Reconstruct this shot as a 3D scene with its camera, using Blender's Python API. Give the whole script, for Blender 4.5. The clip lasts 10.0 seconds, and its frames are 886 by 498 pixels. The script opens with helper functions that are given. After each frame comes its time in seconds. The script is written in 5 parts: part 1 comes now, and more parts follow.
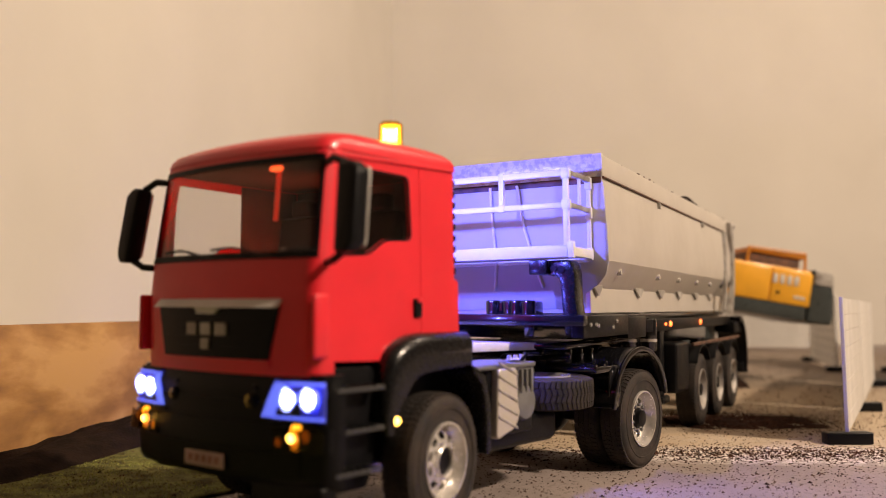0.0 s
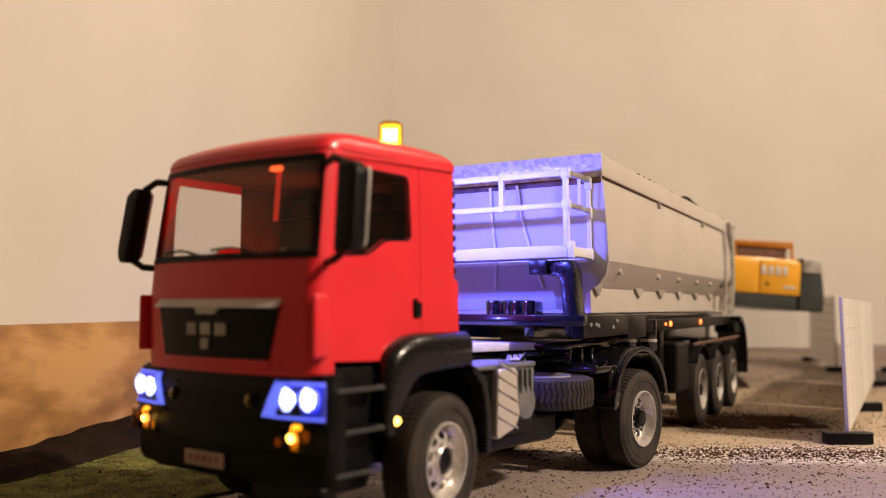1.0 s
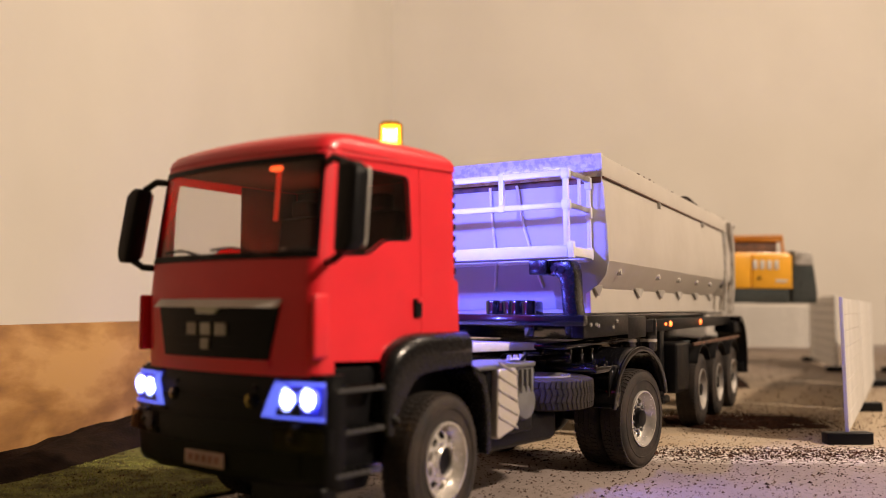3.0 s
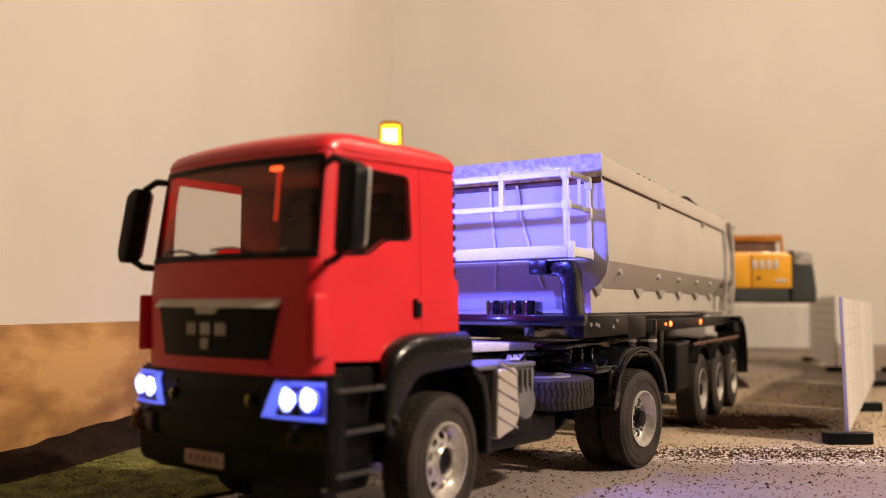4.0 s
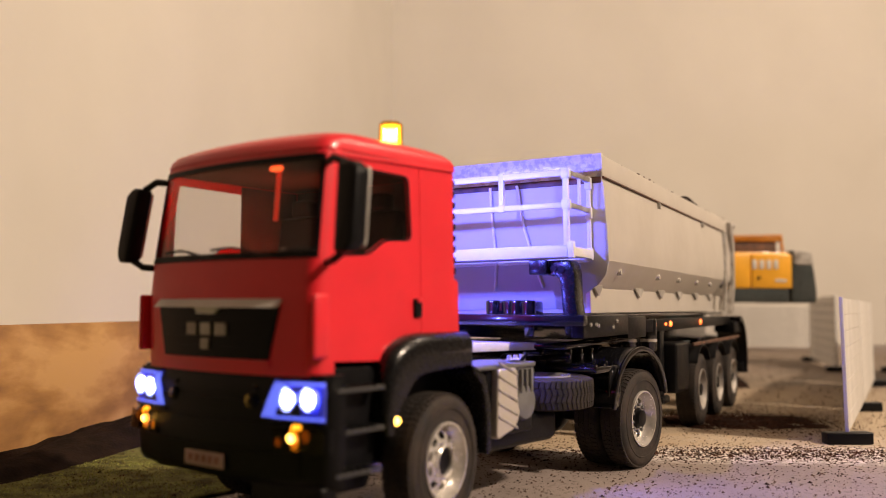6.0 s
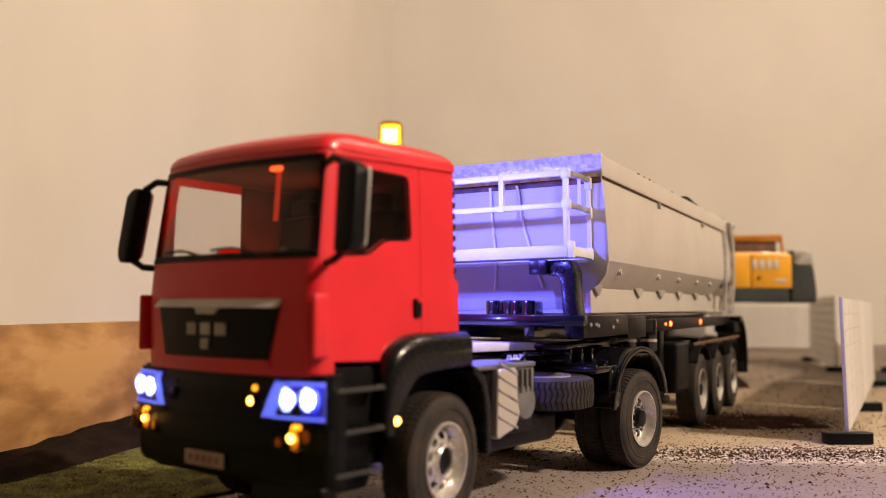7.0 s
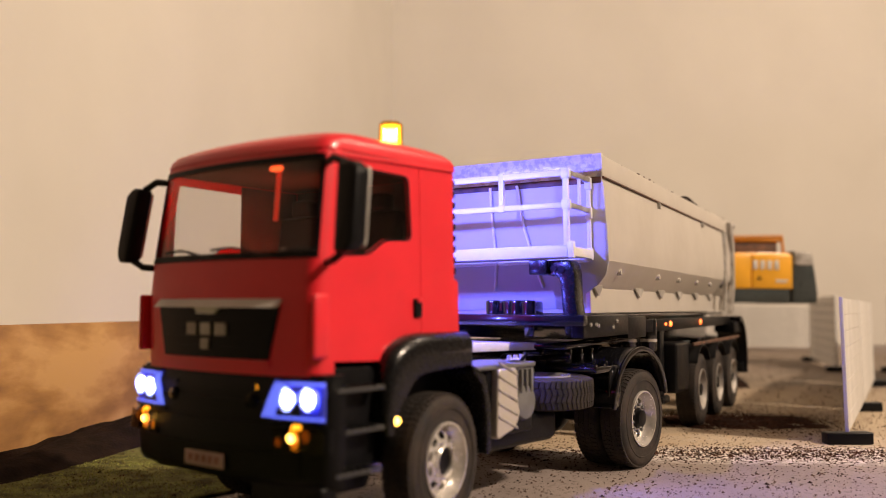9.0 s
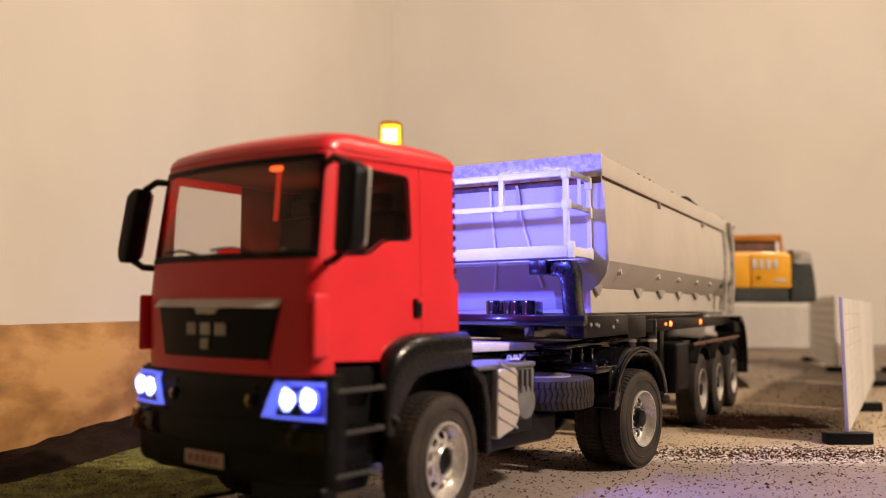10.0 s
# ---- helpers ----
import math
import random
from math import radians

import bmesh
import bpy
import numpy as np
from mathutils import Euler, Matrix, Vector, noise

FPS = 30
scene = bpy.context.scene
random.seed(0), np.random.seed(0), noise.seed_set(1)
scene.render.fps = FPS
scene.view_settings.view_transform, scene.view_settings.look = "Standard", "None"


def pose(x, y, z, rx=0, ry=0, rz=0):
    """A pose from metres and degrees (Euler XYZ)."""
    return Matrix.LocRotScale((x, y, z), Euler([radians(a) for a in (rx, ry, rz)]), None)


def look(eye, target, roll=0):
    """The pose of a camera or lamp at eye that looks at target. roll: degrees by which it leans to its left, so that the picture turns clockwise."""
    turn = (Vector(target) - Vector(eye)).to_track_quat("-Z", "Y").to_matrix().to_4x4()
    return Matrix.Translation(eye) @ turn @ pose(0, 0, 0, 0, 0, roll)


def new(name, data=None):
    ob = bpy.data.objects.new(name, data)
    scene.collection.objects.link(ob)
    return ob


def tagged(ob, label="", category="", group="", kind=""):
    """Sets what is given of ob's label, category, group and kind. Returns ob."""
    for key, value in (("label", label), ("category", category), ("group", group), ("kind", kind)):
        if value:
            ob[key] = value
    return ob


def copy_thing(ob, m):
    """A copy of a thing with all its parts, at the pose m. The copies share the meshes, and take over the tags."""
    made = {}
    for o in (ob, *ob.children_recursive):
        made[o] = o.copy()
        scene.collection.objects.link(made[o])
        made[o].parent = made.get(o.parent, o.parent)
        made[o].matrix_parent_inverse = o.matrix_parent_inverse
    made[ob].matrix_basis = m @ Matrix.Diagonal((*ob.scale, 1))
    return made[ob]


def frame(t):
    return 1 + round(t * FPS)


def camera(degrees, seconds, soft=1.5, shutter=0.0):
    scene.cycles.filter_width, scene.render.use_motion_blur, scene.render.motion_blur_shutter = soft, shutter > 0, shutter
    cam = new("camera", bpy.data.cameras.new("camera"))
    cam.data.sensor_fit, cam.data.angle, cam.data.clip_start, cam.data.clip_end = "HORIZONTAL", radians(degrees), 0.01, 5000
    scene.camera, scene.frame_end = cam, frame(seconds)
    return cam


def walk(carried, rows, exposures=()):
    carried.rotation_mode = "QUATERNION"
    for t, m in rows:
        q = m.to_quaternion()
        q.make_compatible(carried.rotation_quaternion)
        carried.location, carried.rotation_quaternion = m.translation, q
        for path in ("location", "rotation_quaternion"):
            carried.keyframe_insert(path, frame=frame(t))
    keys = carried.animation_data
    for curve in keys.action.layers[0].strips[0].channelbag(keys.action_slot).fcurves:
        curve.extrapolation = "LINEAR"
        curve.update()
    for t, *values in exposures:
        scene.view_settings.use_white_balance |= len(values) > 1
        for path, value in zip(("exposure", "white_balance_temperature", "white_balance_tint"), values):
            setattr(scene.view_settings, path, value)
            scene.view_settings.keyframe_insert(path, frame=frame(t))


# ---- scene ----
cam = camera(53.19, 10.0, soft=0.9)
EYE = Vector((0.4237, -0.4283, 0.1354))
AHEAD = Vector((-0.6158, 0.7853, 0.0648))
VIEW = look(EYE, EYE + AHEAD, 0.274)
walk(cam, [(0.0, VIEW), (10.0, VIEW)])
# shallow focus on the front of the trailer
cam.data.dof.use_dof = True
cam.data.dof.focus_distance = 0.77
cam.data.dof.aperture_fstop = 4.6

MM = 0.001
FLAT = Vector((-0.6171, 0.7868, 0.0))   # level view direction
SIDE = Vector((0.7868, 0.6171, 0.0))    # level, to the right of the view


def ground(lateral, depth, z=0.0):
    p = Vector((EYE.x, EYE.y, 0)) + FLAT * depth + SIDE * lateral
    return Vector((p.x, p.y, z))


# ---- world and lights ----
world = bpy.data.worlds.new("world")
scene.world = world
world.use_nodes = True
world.node_tree.nodes["Background"].inputs["Color"].default_value = (1.0, 0.78, 0.55, 1)
world.node_tree.nodes["Background"].inputs["Strength"].default_value = 0.03


def lamp(name, kind, place, target, energy, colour, size=0.1):
    data = bpy.data.lights.new(name, kind)
    data.energy, data.color = energy, colour
    if kind == "AREA":
        data.shape, data.size = "DISK", size
    else:
        data.shadow_soft_size = size
    ob = new(name, data)
    ob.matrix_world = look(place, target)
    return ob


WARM = (1.0, 0.78, 0.58)
room_lamp = lamp("room_lamp", "AREA", (2.35, 0.85, 2.1), (-0.5, 0.8, 0.2), 118, WARM, 0.2)
# unseen point lamp added as fill, to brighten the room
room_fill = lamp("fill_lamp", "POINT", ground(1.9, 1.35, 2.0), ground(1.9, 1.35, 0), 39, WARM, 0.12)
# blue-violet light bar on the back of the cab, with an added low lamp
VIOLET = (0.105, 0.115, 1.0)
for place, target, cone, power in (((-0.012, 0.038, 0.227), (0.0, 0.22, 0.165), 165, 2.5), ((0.062, 0.038, 0.227), (0.085, 0.20, 0.085), 170, 2.7),
                                   # low third spot, added to lift the violet under the platform
                                   ((0.020, 0.038, 0.140), (0.03, 0.22, 0.125), 160, 0.28)):
    led = lamp("work_light", "SPOT", place, target, power, VIOLET, 0.003)
    led.data.spot_size, led.data.spot_blend = radians(cone), 0.25
# small red light inside the cab
lamp("cab_light", "AREA", (0.000, -0.055, 0.152), (-0.069, -0.012, 0.185), 0.06, (1.0, 0.10, 0.03), 0.015)
# ---- materials ----
def material(name, colour, rough=0.5, metal=0.0, second=None, scale=60.0, detail=6.0, bump=0.0, bump_scale=400.0,
             coat=0.0, emit=0.0, mix=(0.35, 0.65), vary=0.08, island=0.0, spec=0.5):
    m = bpy.data.materials.new(name)
    m.use_nodes = True
    nt = m.node_tree
    b = nt.nodes["Principled BSDF"]
    b.inputs["Metallic"].default_value = metal
    b.inputs["Coat Weight"].default_value = coat
    b.inputs["Specular IOR Level"].default_value = spec
    b.inputs["Coat Roughness"].default_value = 0.12
    tc = nt.nodes.new("ShaderNodeTexCoord")
    n = nt.nodes.new("ShaderNodeTexNoise")
    n.inputs["Scale"].default_value = scale
    n.inputs["Detail"].default_value = detail
    nt.links.new(tc.outputs["Object"], n.inputs["Vector"])
    ramp = nt.nodes.new("ShaderNodeValToRGB")
    ramp.color_ramp.elements[0].position, ramp.color_ramp.elements[1].position = mix
    c2 = second or tuple(c * (1 - 2 * vary) for c in colour)
    ramp.color_ramp.elements[0].color, ramp.color_ramp.elements[1].color = (*c2, 1), (*colour, 1)
    nt.links.new(n.outputs["Fac"], ramp.inputs["Fac"])
    out = ramp.outputs["Color"]
    if island:
        geo = nt.nodes.new("ShaderNodeNewGeometry")
        hsv = nt.nodes.new("ShaderNodeHueSaturation")
        mr = nt.nodes.new("ShaderNodeMapRange")
        mr.inputs["To Min"].default_value, mr.inputs["To Max"].default_value = 1 - island, 1 + island
        nt.links.new(geo.outputs["Random Per Island"], mr.inputs["Value"])
        nt.links.new(mr.outputs["Result"], hsv.inputs["Value"])
        nt.links.new(out, hsv.inputs["Color"])
        out = hsv.outputs["Color"]
    nt.links.new(out, b.inputs["Base Color"])
    # roughness varies with a finer grain
    n2 = nt.nodes.new("ShaderNodeTexNoise")
    n2.inputs["Scale"].default_value = scale * 5
    n2.inputs["Detail"].default_value = 3
    nt.links.new(tc.outputs["Object"], n2.inputs["Vector"])
    r = nt.nodes.new("ShaderNodeMapRange")
    r.inputs["To Min"].default_value, r.inputs["To Max"].default_value = max(0.02, rough - 0.1), min(1, rough + 0.1)
    nt.links.new(n2.outputs["Fac"], r.inputs["Value"])
    nt.links.new(r.outputs["Result"], b.inputs["Roughness"])
    if bump:
        n3 = nt.nodes.new("ShaderNodeTexNoise")
        n3.inputs["Scale"].default_value = bump_scale
        n3.inputs["Detail"].default_value = 4
        nt.links.new(tc.outputs["Object"], n3.inputs["Vector"])
        bp = nt.nodes.new("ShaderNodeBump")
        bp.inputs["Strength"].default_value, bp.inputs["Distance"].default_value = bump, 0.001
        nt.links.new(n3.outputs["Fac"], bp.inputs["Height"])
        nt.links.new(bp.outputs["Normal"], b.inputs["Normal"])
    if emit:
        b.inputs["Emission Color"].default_value = (*colour, 1)
        b.inputs["Emission Strength"].default_value = emit
    return m


def glass_material(name, colour, rough=0.02, tint=0.9):
    m = bpy.data.materials.new(name)
    m.use_nodes = True
    nt = m.node_tree
    nt.nodes.remove(nt.nodes["Principled BSDF"])
    out = nt.nodes["Material Output"]
    t = nt.nodes.new("ShaderNodeBsdfTransparent")
    t.inputs["Color"].default_value = (*colour, 1)
    g = nt.nodes.new("ShaderNodeBsdfGlossy")
    g.inputs["Roughness"].default_value = rough
    lw = nt.nodes.new("ShaderNodeLayerWeight")
    lw.inputs["Blend"].default_value = 0.5
    p5 = nt.nodes.new("ShaderNodeMath")
    p5.operation = "POWER"
    p5.inputs[1].default_value = 5
    nt.links.new(lw.outputs["Facing"], p5.inputs[0])
    f = nt.nodes.new("ShaderNodeMath")
    f.operation = "MULTIPLY_ADD"
    f.inputs[1].default_value, f.inputs[2].default_value = 0.8, 0.035
    nt.links.new(p5.outputs[0], f.inputs[0])
    mx = nt.nodes.new("ShaderNodeMixShader")
    nt.links.new(f.outputs[0], mx.inputs["Fac"])
    nt.links.new(t.outputs["BSDF"], mx.inputs[1])
    nt.links.new(g.outputs["BSDF"], mx.inputs[2])
    nt.links.new(mx.outputs["Shader"], out.inputs["Surface"])
    return m


def glow_material(name, colour, strength):
    m = bpy.data.materials.new(name)
    m.use_nodes = True
    b = m.node_tree.nodes["Principled BSDF"]
    b.inputs["Base Color"].default_value = (*colour, 1)
    b.inputs["Emission Color"].default_value = (*colour, 1)
    b.inputs["Emission Strength"].default_value = strength
    return m


RED = material("red_paint", (0.84, 0.024, 0.040), 0.38, 0, coat=0.2, vary=0.05, scale=25, bump=0.03)
BLACK = material("black_plastic", (0.006, 0.006, 0.007), 0.36, 0, scale=80, vary=0.15, bump=0.08, bump_scale=1500, spec=0.17)
GLOSS = material("black_gloss", (0.008, 0.008, 0.010), 0.16, 0, scale=80, vary=0.15, coat=0.7, bump=0.05, bump_scale=900)
SATIN = material("black_satin", (0.008, 0.008, 0.009), 0.26, 0, scale=80, vary=0.15, bump=0.06, bump_scale=1200, spec=0.3, coat=0.15)
DUSTY = material("dusty_rubber", (0.036, 0.025, 0.019), 0.8, 0, second=(0.013, 0.011, 0.010), scale=70, bump=0.2, bump_scale=900)
CHROME = material("silver_rim", (0.84, 0.82, 0.79), 0.24, 0.6, second=(0.62, 0.59, 0.55), scale=90, bump=0.04)
BRIGHT = material("bright_silver", (0.74, 0.72, 0.69), 0.35, 0.0, vary=0.05, scale=50)
DULL = material("dull_silver", (0.55, 0.53, 0.50), 0.38, 0.45, second=(0.32, 0.29, 0.26), scale=70, bump=0.05)
SILVER = material("silver_paint", (0.67, 0.625, 0.565), 0.40, 0.42, second=(0.62, 0.575, 0.515), scale=14, bump=0.05, bump_scale=500)
WHITE = material("white_plastic", (0.74, 0.73, 0.72), 0.4, 0, vary=0.04, scale=60)
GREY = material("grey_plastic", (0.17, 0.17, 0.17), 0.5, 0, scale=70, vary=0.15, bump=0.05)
RUST = material("rusty_brown", (0.16, 0.075, 0.045), 0.7, 0, second=(0.05, 0.03, 0.022), scale=90, bump=0.1)
LINING = material("cab_lining", (0.11, 0.080, 0.070), 0.8, 0, scale=60, vary=0.2, bump=0.1, spec=0.2)
GLASS = glass_material("window_glass", (0.965, 0.96, 0.955))
CLEAR = glass_material("lens_glass", (0.95, 0.96, 1.0))
AMBERGLASS = glass_material("amber_glass", (1.0, 0.74, 0.30))
LED_BLUE = glow_material("blue_white_led", (0.30, 0.36, 1.0), 22)
LED_DRL = glow_material("blue_strip", (0.15, 0.20, 1.0), 0.95)
LED_AMBER = glow_material("amber_bulb", (1.0, 0.50, 0.08), 9)
LED_LENS = glow_material("amber_lens_lit", (1.0, 0.36, 0.01), 2.2)
LED_SIDE = glow_material("amber_lens_glimmer", (1.0, 0.27, 0.01), 0.42)
LED_CORE = glow_material("beacon_core", (1.0, 0.46, 0.05), 4)
SMOKED = glass_material("smoked_lens", (0.55, 0.45, 0.38))
LED_BEACON = glow_material("beacon_led", (1.0, 0.70, 0.30), 12)
LED_CAB = glow_material("orange_led", (1.0, 0.10, 0.02), 2.2)
LED_STRIP = glow_material("red_strip", (1.0, 0.05, 0.02), 0.36)
LED_MARK = glow_material("marker_led", (1.0, 0.15, 0.03), 5)
LED_VIOLET = glow_material("violet_led", (0.3, 0.2, 1.0), 6)
DARKBULB = material("unlit_bulb", (0.012, 0.010, 0.008), 0.4, spec=0.2)
YELLOW = material("yellow_paint", (0.85, 0.42, 0.03), 0.35, 0, vary=0.06, scale=30, coat=0.3)
ORANGE = material("orange_paint", (0.55, 0.22, 0.02), 0.4, 0, vary=0.1, scale=30)
SLATE = material("slate_grey_paint", (0.055, 0.065, 0.065), 0.3, 0, vary=0.1, scale=30, coat=0.3)
WALLPAINT = material("wall_paint", (0.70, 0.67, 0.615), 0.85, 0, second=(0.665, 0.635, 0.58), scale=3.5, bump=0.12, bump_scale=160)
# for added walls out of view: dark, so the truck's black front reflects little
DARKWALL = material("unseen_dark_wall", (0.34, 0.28, 0.235), 0.9, 0, vary=0.1, scale=3)
# ceiling out of view, kept dark to hold back its bounce
CEILPAINT = material("ceiling_paint", (0.30, 0.26, 0.22), 0.9, 0, vary=0.03, scale=3)
SOIL = material("soil", (0.021, 0.012, 0.0085), 0.95, 0, second=(0.010, 0.006, 0.0045), scale=60, bump=0.8, bump_scale=350, spec=0.08)
CRUMB = material("soil_crumb", (0.10, 0.045, 0.030), 0.95, 0, second=(0.022, 0.012, 0.009), scale=90, island=0.6, spec=0.1)
TREAD = material("step_plastic", (0.05, 0.05, 0.05), 0.45, 0, scale=70, vary=0.15, bump=0.05)
TURF = material("turf_mat", (0.19, 0.20, 0.062), 0.95, 0, second=(0.06, 0.055, 0.02), scale=60, bump=0.6, bump_scale=500, spec=0.1)
BLADE = material("turf_fibre", (0.42, 0.47, 0.12), 0.8, 0, second=(0.2, 0.16, 0.06), scale=40, island=0.5, spec=0.1)
PRESSED = material("matte_silver_paint", (0.57, 0.55, 0.53), 0.55, 0.0, second=(0.52, 0.50, 0.48), scale=16, bump=0.06, bump_scale=500, spec=0.3)
SPARKLE = material("worn_silver", (0.74, 0.72, 0.69), 0.32, 0.25, second=(0.52, 0.50, 0.48), scale=220, bump=0.9, bump_scale=260, mix=(0.42, 0.58))
PANELWHITE = material("fence_board", (0.62, 0.60, 0.57), 0.55, 0, second=(0.50, 0.48, 0.45), scale=25, bump=0.05)


def board_material():
    """Pressed wood strands: stretched cells in two layers, tan to brown."""
    m = bpy.data.materials.new("strand_board")
    m.use_nodes = True
    nt = m.node_tree
    b = nt.nodes["Principled BSDF"]
    b.inputs["Roughness"].default_value = 0.7
    tc = nt.nodes.new("ShaderNodeTexCoord")
    total = None
    for scale, turn, weight in (((6, 9, 15), 0.5, 1.0), ((8, 10, 20), -0.6, 0.9), ((26, 40, 90), 0.25, 0.2), ((16, 16, 26), 0.9, 0.6)):
        mp = nt.nodes.new("ShaderNodeMapping")
        mp.inputs["Scale"].default_value = scale
        mp.inputs["Rotation"].default_value = (0, turn, 0)
        nt.links.new(tc.outputs["Object"], mp.inputs["Vector"])
        ns = nt.nodes.new("ShaderNodeTexNoise")
        ns.inputs["Scale"].default_value, ns.inputs["Detail"].default_value, ns.inputs["Distortion"].default_value = 1.0, 5, 0.6
        nt.links.new(mp.outputs["Vector"], ns.inputs["Vector"])
        ma = nt.nodes.new("ShaderNodeMath")
        ma.operation = "MULTIPLY_ADD"
        ma.inputs[1].default_value = weight
        nt.links.new(ns.outputs["Fac"], ma.inputs[0])
        if total:
            nt.links.new(total, ma.inputs[2])
        else:
            ma.inputs[2].default_value = 0.0
        total = ma.outputs[0]
    mr = nt.nodes.new("ShaderNodeMapRange")
    mr.inputs["From Min"].default_value, mr.inputs["From Max"].default_value = 1.12, 1.62
    nt.links.new(total, mr.inputs["Value"])
    ramp = nt.nodes.new("ShaderNodeValToRGB")
    e = ramp.color_ramp.elements
    e[0].position, e[0].color = 0.15, (0.27, 0.132, 0.047, 1)
    e[1].position, e[1].color = 0.82, (0.54, 0.31, 0.12, 1)
    mid = e.new(0.45)
    mid.color = (0.39, 0.20, 0.065, 1)
    nt.links.new(mr.outputs["Result"], ramp.inputs["Fac"])
    nt.links.new(ramp.outputs["Color"], b.inputs["Base Color"])
    bp = nt.nodes.new("ShaderNodeBump")
    bp.inputs["Strength"].default_value, bp.inputs["Distance"].default_value = 0.4, 0.001
    nt.links.new(mr.outputs["Result"], bp.inputs["Height"])
    nt.links.new(bp.outputs["Normal"], b.inputs["Normal"])
    return m


def ground_material():
    """Grey-painted board, sandy towards the trailer, with worn pale paint, tyre tracks and soil stains."""
    m = bpy.data.materials.new("painted_ground")
    m.use_nodes = True
    nt = m.node_tree
    b = nt.nodes["Principled BSDF"]
    geo = nt.nodes.new("ShaderNodeNewGeometry")

    def noise_node(scale, detail=6, stretch=None):
        n = nt.nodes.new("ShaderNodeTexNoise")
        n.inputs["Scale"].default_value, n.inputs["Detail"].default_value = scale, detail
        src = geo.outputs["Position"]
        if stretch:
            mp = nt.nodes.new("ShaderNodeMapping")
            mp.inputs["Scale"].default_value = stretch[:3]
            mp.inputs["Rotation"].default_value = (0, 0, radians(stretch[3]))
            nt.links.new(src, mp.inputs["Vector"])
            src = mp.outputs["Vector"]
        nt.links.new(src, n.inputs["Vector"])
        return n.outputs["Fac"]

    def ramp(src, lo, hi):
        r = nt.nodes.new("ShaderNodeMapRange")
        r.inputs["From Min"].default_value, r.inputs["From Max"].default_value = lo, hi
        nt.links.new(src, r.inputs["Value"])
        return r.outputs["Result"]

    def math_node(op, a, c):
        n = nt.nodes.new("ShaderNodeMath")
        n.operation = op
        for i, v in enumerate((a, c)):
            if isinstance(v, (int, float)):
                n.inputs[i].default_value = v
            else:
                nt.links.new(v, n.inputs[i])
        return n.outputs[0]

    def blend(fac, a, c):
        n = nt.nodes.new("ShaderNodeMix")
        n.data_type = "RGBA"
        nt.links.new(fac, n.inputs["Factor"])
        for key, v in (("A", a), ("B", c)):
            sock = [s for s in n.inputs if s.name == key and s.type == "RGBA"][0]
            if isinstance(v, tuple):
                sock.default_value = (*v, 1)
            else:
                nt.links.new(v, sock)
        return [s for s in n.outputs if s.type == "RGBA"][0]

    def disc(x, y, rx, ry, turn=0.0):
        """1 inside an ellipse on the ground, falling to 0 outside."""
        mp = nt.nodes.new("ShaderNodeMapping")
        mp.vector_type = "TEXTURE"
        mp.inputs["Location"].default_value = (x, y, 0)
        mp.inputs["Rotation"].default_value = (0, 0, radians(turn))
        mp.inputs["Scale"].default_value = (rx, ry, 1)
        nt.links.new(geo.outputs["Position"], mp.inputs["Vector"])
        ln = nt.nodes.new("ShaderNodeVectorMath")
        ln.operation = "LENGTH"
        nt.links.new(mp.outputs["Vector"], ln.inputs[0])
        return ramp(math_node("ADD", ln.outputs["Value"], math_node("MULTIPLY", noise_node(28), 0.5)), 1.45, 1.0)

    grey = blend(ramp(noise_node(9), 0.3, 0.7), (0.33, 0.272, 0.25), (0.235, 0.196, 0.182))
    # a sandy, brownish floor behind
    sand = disc(-0.15, 0.85, 0.55, 0.50, 38)
    col = blend(sand, grey, (0.42, 0.335, 0.235))
    near_sand = disc(0.07, 0.44, 0.30, 0.075, 38)
    col = blend(math_node("MULTIPLY", near_sand, 0.85), col, (0.52, 0.40, 0.265))
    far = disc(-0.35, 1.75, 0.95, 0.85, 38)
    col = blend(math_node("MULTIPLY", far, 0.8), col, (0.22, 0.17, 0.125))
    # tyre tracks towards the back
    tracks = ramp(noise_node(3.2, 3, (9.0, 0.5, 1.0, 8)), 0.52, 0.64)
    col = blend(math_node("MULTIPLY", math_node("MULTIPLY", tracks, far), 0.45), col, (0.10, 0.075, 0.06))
    # pale worn paint patch
    patch = math_node("MULTIPLY", disc(0.185, 0.44, 0.23, 0.052, 38), ramp(noise_node(90, 5, (1, 2.4, 1, 38)), 0.42, 0.56))
    col = blend(patch, col, (0.78, 0.73, 0.70))
    patch2 = math_node("MULTIPLY", disc(0.14, 0.52, 0.14, 0.045, 38), ramp(noise_node(80, 4, (1, 3, 1, 38)), 0.40, 0.56))
    col = blend(math_node("MULTIPLY", patch2, 0.7), col, (0.52, 0.45, 0.38))
    # soil stains
    stain = ramp(noise_node(170, 5), 0.58, 0.69)
    col = blend(math_node("MULTIPLY", stain, 0.75), col, (0.085, 0.055, 0.04))
    nt.links.new(col, b.inputs["Base Color"])
    r = nt.nodes.new("ShaderNodeMapRange")
    r.inputs["To Min"].default_value, r.inputs["To Max"].default_value = 0.55, 0.85
    nt.links.new(noise_node(60), r.inputs["Value"])
    nt.links.new(r.outputs["Result"], b.inputs["Roughness"])
    bp = nt.nodes.new("ShaderNodeBump")
    bp.inputs["Strength"].default_value, bp.inputs["Distance"].default_value = 0.5, 0.001
    nt.links.new(noise_node(420, 5), bp.inputs["Height"])
    nt.links.new(bp.outputs["Normal"], b.inputs["Normal"])
    return m


OSB = board_material()
GROUND = ground_material()


